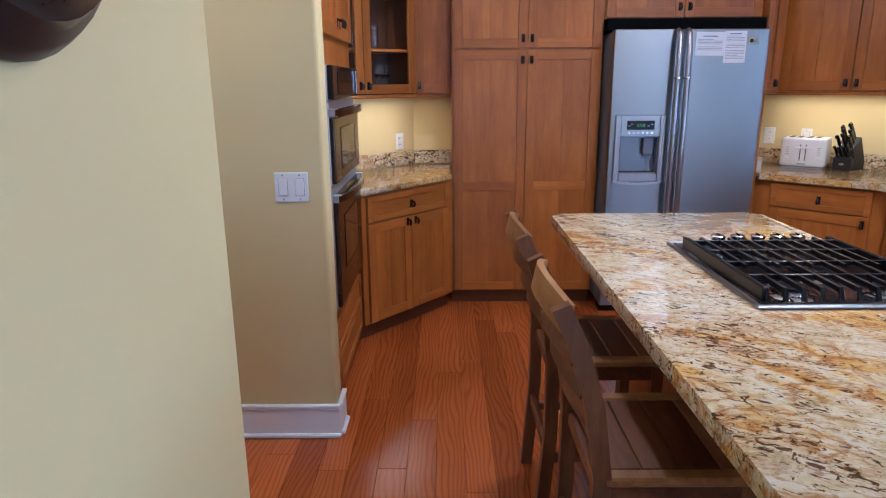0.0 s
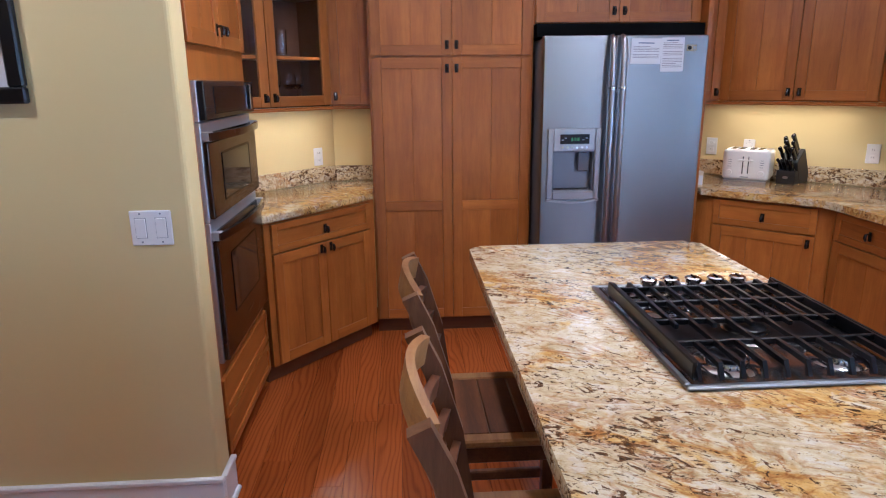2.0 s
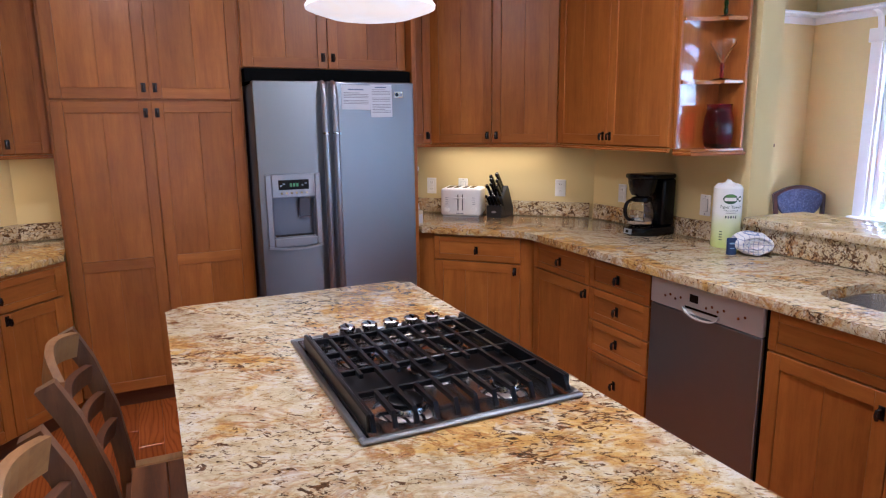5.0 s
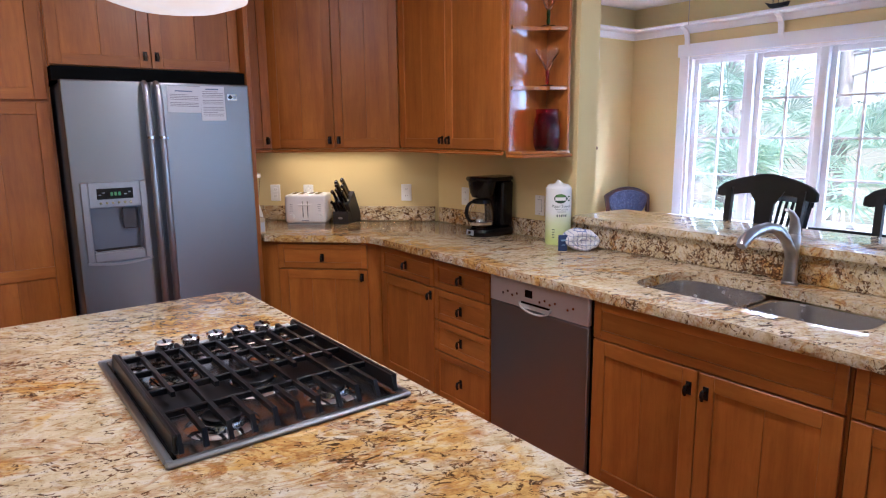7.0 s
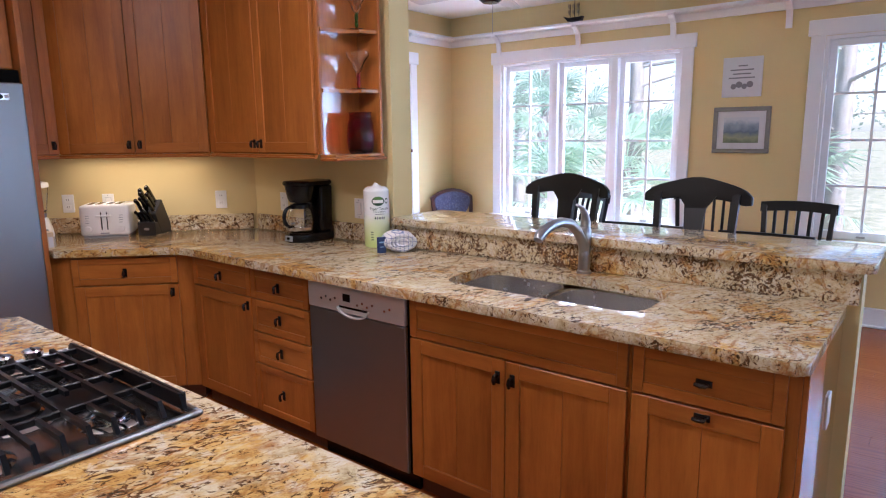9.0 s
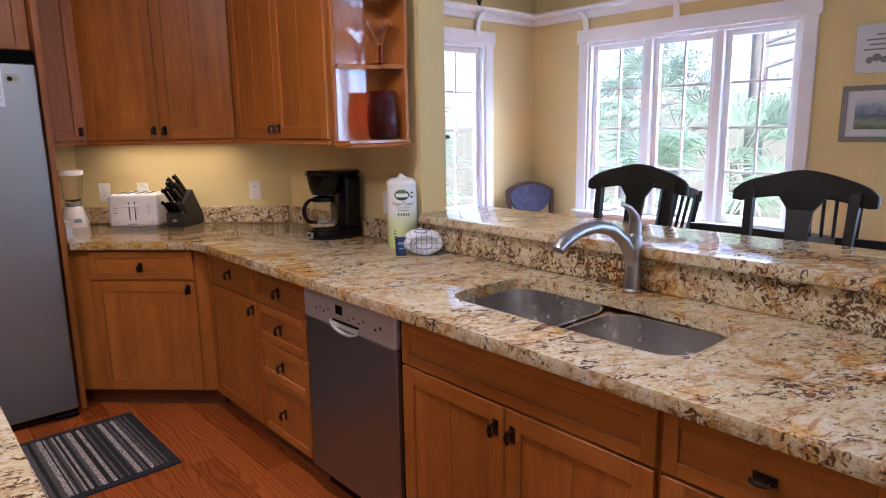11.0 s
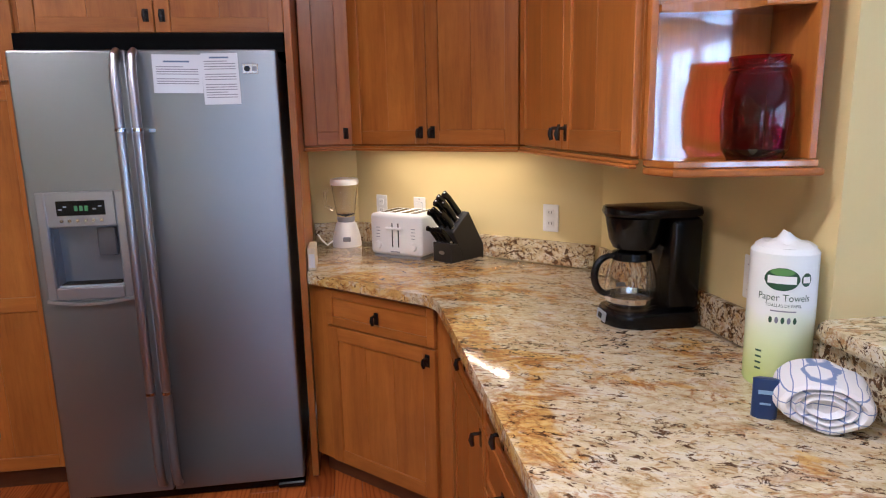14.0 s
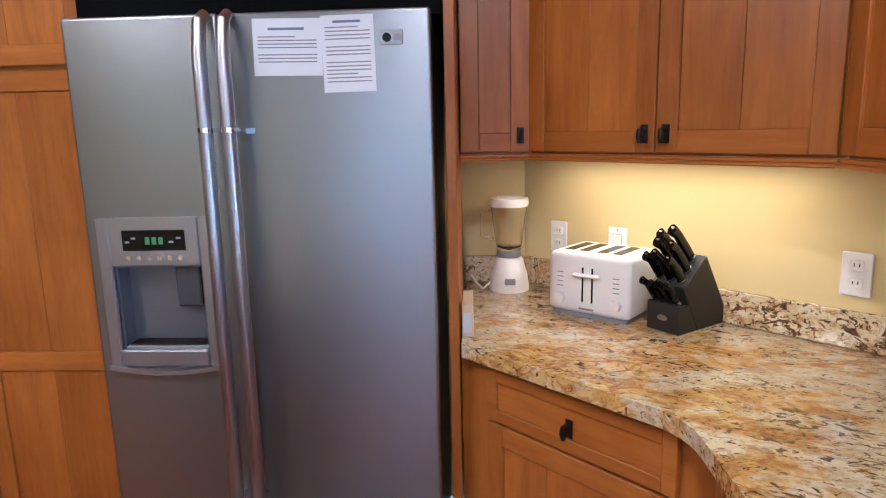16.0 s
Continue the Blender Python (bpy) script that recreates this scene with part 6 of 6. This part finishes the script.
GRN = make_glass("green_glass", (0.05, 0.35, 0.10))


def cocktail_glass(x, y, z, stem):
    g = thing("cocktail_glass", pose(x, y, z), "margarita glass with a coloured beaded stem", "glass", "cocktail glasses")
    part("foot", lathe(B(), [(0.0, 0.0), (0.038, 0.0), (0.036, 0.004), (0.006, 0.010), (0.0, 0.010)], 20), GLASS, g, smooth=True)
    part("stem", lathe(B(), [(0.0, 0.0101), (0.008, 0.012), (0.011, 0.025), (0.007, 0.045), (0.011, 0.06), (0.007, 0.08), (0.0, 0.081)], 14), stem, g, "coloured beaded stem", smooth=True)
    part("cup", lathe(B(), [(0.0, 0.0815), (0.012, 0.083), (0.026, 0.11), (0.028, 0.125), (0.058, 0.165), (0.060, 0.185), (0.058, 0.185), (0.055, 0.167), (0.026, 0.128), (0.0, 0.087)], 22), GLASS, g, smooth=True)


cocktail_glass(3.425, 3.245, 1.755, RED_GLASS)
cocktail_glass(3.425, 3.245, 2.05, GRN)

gm = pose(-0.45, 4.235, 0, 0, 0, 45)


def in_cabinet(x, y, z):
    return pose(*(gm @ Vector((x, y, z))))


tum = None
for x, y, z in ((0.50, 0.13, 1.709), (0.56, 0.14, 1.709), (0.50, 0.20, 1.709), (0.63, 0.13, 1.709), (0.52, 0.13, 2.049), (0.62, 0.14, 2.049), (0.30, 0.13, 2.049)):
    if tum is None:
        tum = thing("tumbler", in_cabinet(x, y, z), "clear ribbed glass tumbler in the cabinet", "glass", "tumblers")
        part("glass", lathe(B(), [(0.0, 0.0), (0.027, 0.0)] + [(0.028 + 0.0003 * k + (0.0015 if k % 2 else 0), 0.01 * k + 0.005) for k in range(15)] + [(0.030, 0.15), (0.0265, 0.012), (0.0, 0.01)], 20), GLASS, tum, smooth=True)
    else:
        copy_thing(tum, in_cabinet(x, y, z))
wine = None
for x, y, z in ((0.50, 0.12, 1.452), (0.58, 0.15, 1.452), (0.66, 0.12, 1.452), (0.74, 0.15, 1.452), (0.15, 0.12, 1.452), (0.22, 0.15, 1.452), (0.30, 0.12, 1.452), (0.36, 0.16, 1.452)):
    if wine is None:
        wine = thing("wine_glass", in_cabinet(x, y, z), "clear stemmed wine glass in the cabinet", "glass", "wine glasses")
        part("foot", lathe(B(), [(0.0, 0.0), (0.034, 0.0), (0.032, 0.003), (0.004, 0.008), (0.0, 0.008)], 18), GLASS, wine, smooth=True)
        part("stem", lathe(B(), [(0.0, 0.0081), (0.004, 0.0081), (0.004, 0.07), (0.0, 0.07)], 10), GLASS, wine, smooth=True)
        part("cup", lathe(B(), [(0.0, 0.0705), (0.02, 0.075), (0.038, 0.10), (0.040, 0.13), (0.033, 0.165), (0.031, 0.165), (0.037, 0.13), (0.035, 0.102), (0.0, 0.076)], 20), GLASS, wine, smooth=True)
    else:
        copy_thing(wine, in_cabinet(x, y, z))
dec = thing("decanter", in_cabinet(0.25, 0.13, 1.709), "tall cut glass decanter in the cabinet", "decanter")
part("bottle", lathe(B(), [(0.0, 0.0), (0.035, 0.0), (0.036, 0.09), (0.016, 0.13), (0.014, 0.17), (0.020, 0.18), (0.016, 0.18), (0.011, 0.165), (0.013, 0.13), (0.032, 0.088), (0.031, 0.006), (0.0, 0.006)], 12), GLASS, dec)
part("stopper", lathe(B(), [(0.0, 0.181), (0.012, 0.183), (0.018, 0.20), (0.012, 0.222), (0.0, 0.224)], 12), GLASS, dec)

# ---- lamps ----
pend = thing("pendant_lamp", pose(1.448, 2.70, 1.822), "lit white alabaster glass bowl pendant over the island", "pendant lamp")
BOWL = mat("lit_glass", (0.85, 0.80, 0.70), 0.25)
nb = N(BOWL)
cl = nb.noise(nb.coords((1, 1, 1)), 9, 4, 0.6, 1.5)
nb.link(nb.ramp(cl, [(0.3, (1.0, 0.80, 0.55)), (0.7, (1.0, 0.93, 0.80))]), nb.b.inputs["Emission Color"])
nb.b.inputs["Emission Strength"].default_value = 0.3
part("bowl", lathe(B(), [(0.0, 0.03), (0.06, 0.031), (0.12, 0.040), (0.165, 0.055), (0.183, 0.062), (0.184, 0.070), (0.178, 0.078), (0.165, 0.10), (0.13, 0.15), (0.07, 0.19), (0.03, 0.20), (0.03, 0.196), (0.07, 0.186), (0.125, 0.146), (0.16, 0.095), (0.172, 0.072)], 40), BOWL, pend, "glowing ribbed glass bowl", smooth=True)
part("cap", lathe(B(), [(0.0, 0.195), (0.035, 0.197), (0.03, 0.225), (0.01, 0.25), (0.0, 0.25)], 20), BRONZE, pend, smooth=True)
part("rod", tube(B(), [(0, 0, 0.25), (0, 0, 0.91)], 0.006, 8), BRONZE, pend)
part("canopy", lathe(B(), [(0.0, 0.895), (0.05, 0.898), (0.065, 0.918), (0.065, 0.927), (0.0, 0.927)], 20), BRONZE, pend, smooth=True)
CAN = mat("can_glow", (1, 0.9, 0.75), 0.5)
CAN.node_tree.nodes["Principled BSDF"].inputs["Emission Color"].default_value = (1, 0.85, 0.62, 1)
CAN.node_tree.nodes["Principled BSDF"].inputs["Emission Strength"].default_value = 2.0
# Assumed fittings for the ceiling fill lamps, never in view.
for x, y in FILL_CANS:
    c = thing("recessed_light", pose(x, y, 2.75), "added unseen ceiling fill lamp, round with white trim", "ceiling light", "recessed lights")
    part("trim_ring", lathe(B(), [(0.06, -0.001), (0.09, -0.001), (0.088, -0.008), (0.062, -0.006)], 24), TRIM, c)
    part("lens", lathe(B(), [(0.0, -0.002), (0.061, -0.002), (0.061, -0.004), (0.0, -0.004)], 24), CAN, c, "glowing lens")
for m_, w in ((pose(2.69, 4.99, 0, 0, 0, -44.5), 0.6), (pose(-0.26, 4.56, 0, 0, 0, 45), 0.6)):
    u = thing("under_cabinet_light", m_, "slim lit strip lamp under the wall cabinet", "strip light", "strip lights")
    part("strip", box(B(), 0.0, w, -0.02, 0.02, UB - 0.014, UB - 0.001, 0.002), WHITE_PLASTIC, u)

# ---- outdoors ----
GRASS = mat("ground_litter", (0.10, 0.10, 0.05), 0.95)
n = N(GRASS)
v = n.coords((1, 1, 1), shift=False)
n.color(n.ramp(n.noise(v, 2.0, 5, 0.7), [(0.3, (0.12, 0.14, 0.06)), (0.55, (0.30, 0.28, 0.18)), (0.75, (0.44, 0.40, 0.30))]))
bm = B()
vs = [bm.verts.new(c) for c in ((-400, -400, -0.5), (400, -400, -0.5), (400, 400, -0.5), (-400, 400, -0.5))]
bm.faces.new(vs)
structure("ground", bm, GRASS, "leaf-littered ground under the trees", "ground")


def leaf_mat(name, a, b):
    m = mat(name, a, 0.5)
    n = N(m)
    gi = n.add("NewGeometry")
    n.color(n.ramp(gi.outputs["Random Per Island"], [(0, a), (1, b)]))
    thin = n.add("BsdfTranslucent")
    n.link(n.b.inputs["Base Color"].links[0].from_socket, thin.inputs[0])
    both = n.add("MixShader", Fac=0.5)
    n.link(n.b.outputs[0], both.inputs[1])
    n.link(thin.outputs[0], both.inputs[2])
    n.link(both.outputs[0], n.t.nodes["Material Output"].inputs[0])
    return m


PALM = leaf_mat("palm_leaf", (0.24, 0.36, 0.24), (0.46, 0.56, 0.42))
LEAF = leaf_mat("tree_leaf", (0.25, 0.33, 0.24), (0.46, 0.53, 0.42))
BARK = wood("bark", (0.26, 0.23, 0.21), (0.36, 0.33, 0.30), (0.45, 0.42, 0.39), (6, 6, 1.2), 0.9, 8, 0.8)


def palmetto(m, seed, height, leaves=16):
    p = thing("palmetto", m, "green fan palm with spread pointed leaves", "palm", "palms outside the windows")
    r = random.Random(seed)
    part("trunk", tube(B(), [(0, 0, 0), (0.03, 0.02, height * 0.5), (0.0, 0.05, height)], [0.10, 0.085, 0.08], 10), BARK, p, smooth=True)
    bm = B()
    for i in range(leaves):
        az = 2 * math.pi * (i * 0.382 + r.uniform(-0.05, 0.05))
        el = r.uniform(-0.3, 1.1)
        L = r.uniform(0.6, 0.95)
        d = Vector((math.cos(az) * math.cos(el), math.sin(az) * math.cos(el), math.sin(el)))
        s = d.cross(Vector((0, 0, 1))).normalized()
        u = s.cross(d)
        o = Vector((0, 0.05, height))
        hub = o + d * L
        hub.z -= 0.12 * L
        st = [bm.verts.new(q) for q in (o + s * 0.01, o - s * 0.01, hub - s * 0.007, hub + s * 0.007)]
        bm.faces.new(st)
        for k in range(17):
            a = -1.75 + 3.5 * k / 16
            w = d * math.cos(a) + s * math.sin(a)
            l2 = r.uniform(0.5, 0.66) * (1 - 0.15 * abs(a) / 1.75)
            tip = hub + w * l2 + Vector((0, 0, -0.16 * l2)) - u * 0.04
            midp = hub + w * l2 * 0.5 + u * 0.03
            c = (d * -math.sin(a) + s * math.cos(a)) * 0.021
            q = [bm.verts.new(z) for z in (hub, midp + c, tip, midp - c)]
            bm.faces.new(q)
    part("crown", bm, PALM, p, "arching fan leaves")
    return p


def tree(m, seed, height, spread):
    t = thing("tree", m, "slender tree with an open leafy crown", "tree", "trees outside the windows")
    r = random.Random(seed)
    part("trunk", tube(B(), [(0, 0, 0), (0.05, 0, height * 0.35), (-0.04, 0.05, height * 0.7), (0.02, 0, height)], [0.16, 0.13, 0.09, 0.03], 12), BARK, t, smooth=True)
    bm, lv = B(), B()
    for i in range(14):
        z = height * r.uniform(0.22, 0.95)
        az = r.uniform(0, 6.283)
        L = spread * r.uniform(0.5, 1.0) * (1.1 - 0.5 * z / height)
        a = Vector((0, 0, z))
        e = a + Vector((math.cos(az) * L, math.sin(az) * L, r.uniform(-0.1, 0.5)))
        mid_ = (a + e) / 2 + Vector((0, 0, 0.15))
        tube(bm, [a, mid_, e], [0.035, 0.022, 0.008], 6)
        for k in range(150):
            c = mid_.lerp(e, r.random() ** 0.7) + Vector((r.gauss(0, 0.28), r.gauss(0, 0.28), r.gauss(0, 0.22)))
            d = Vector((r.gauss(0, 1), r.gauss(0, 1), r.gauss(0, 0.7))).normalized()
            s = d.cross(Vector((r.gauss(0, 1), r.gauss(0, 1), r.gauss(0, 1)))).normalized()
            l_ = r.uniform(0.05, 0.10)
            q = [lv.verts.new(x) for x in (c, c + d * l_ * 0.5 + s * l_ * 0.28, c + d * l_, c + d * l_ * 0.5 - s * l_ * 0.28)]
            lv.faces.new(q)
    part("limbs", bm, BARK, t)
    part("crown", lv, LEAF, t, "open crown of small leaves")
    return t


for i, (x, y, h) in enumerate(((9.0, 5.2, 1.1), (9.6, 4.3, 1.5), (8.9, 6.4, 1.3), (10.4, 5.6, 1.9), (9.4, 3.4, 0.9), (11.5, 6.8, 2.3), (10.6, 2.7, 1.2), (7.3, 8.4, 0.9), (6.3, 9.4, 1.2), (8.4, 9.4, 1.6), (11.8, 4.3, 1.6), (12.8, 8.6, 2.4))):
    palmetto(pose(x, y, -0.5, 0, 0, i * 40), i, h)
tree(pose(12.5, 5.4, -0.5), 2, 8.0, 2.6)
tree(pose(13.5, 7.8, -0.5), 3, 8.0, 2.8)
tree(pose(8.3, 11.0, -0.5), 4, 7.0, 2.4)
tree(pose(12.8, 2.2, -0.5), 5, 8.0, 2.8)
tree(pose(14.5, 0.6, -0.5), 6, 7.5, 2.6)
tree(pose(9.8, 13.0, -0.5), 7, 8.0, 2.8)
tree(pose(16.0, 10.0, -0.5), 8, 9.0, 3.4)

# ---- floor boards ----
PLANKS = {}


def plank(w, l, x, y):
    key = (round(w, 4), round(l, 3))
    if key not in PLANKS:
        me = bpy.data.meshes.new("plank")
        bm = box(B(), -w / 2 + 0.0006, w / 2 - 0.0006, -l / 2 + 0.0006, l / 2 - 0.0006, -0.012, 0.0, 0.0012)
        bm.to_mesh(me)
        bm.free()
        me.materials.append(FLOOR)
        PLANKS[key] = me
    ob = new("plank", PLANKS[key])
    ob.parent = sub
    ob.matrix_basis = pose(x, y, 0)


rng = random.Random(5)
PW = 0.118
rest = B()
for i in range(-26, 58):
    x = 0.02 + i * PW
    if x > 6.76:
        break
    y = -5.0 + rng.random() * -1.5
    while y < 5.2:
        l = rng.choice((1.2, 1.6, 2.0, 2.6))
        a, b = max(y, -4.98), min(y + l, 5.2)
        if b > a + 0.02:
            if -0.4 < x < 3.0 and b > 1.0:
                plank(PW, b - a, x, (a + b) / 2)
            else:
                vs = [rest.verts.new(c) for c in ((x - PW / 2 + 0.0006, a + 0.0006, 0), (x + PW / 2 - 0.0006, a + 0.0006, 0), (x + PW / 2 - 0.0006, b - 0.0006, 0), (x - PW / 2 + 0.0006, b - 0.0006, 0))]
                lo = [rest.verts.new(v.co - Vector((0, 0, 0.011))) for v in vs]
                rest.faces.new(vs)
                for k in range(4):
                    rest.faces.new((vs[k], lo[k], lo[(k + 1) % 4], vs[(k + 1) % 4]))
        y += l
tagged(part("floor_boards", rest, FLOOR, sub), kind="stuff")
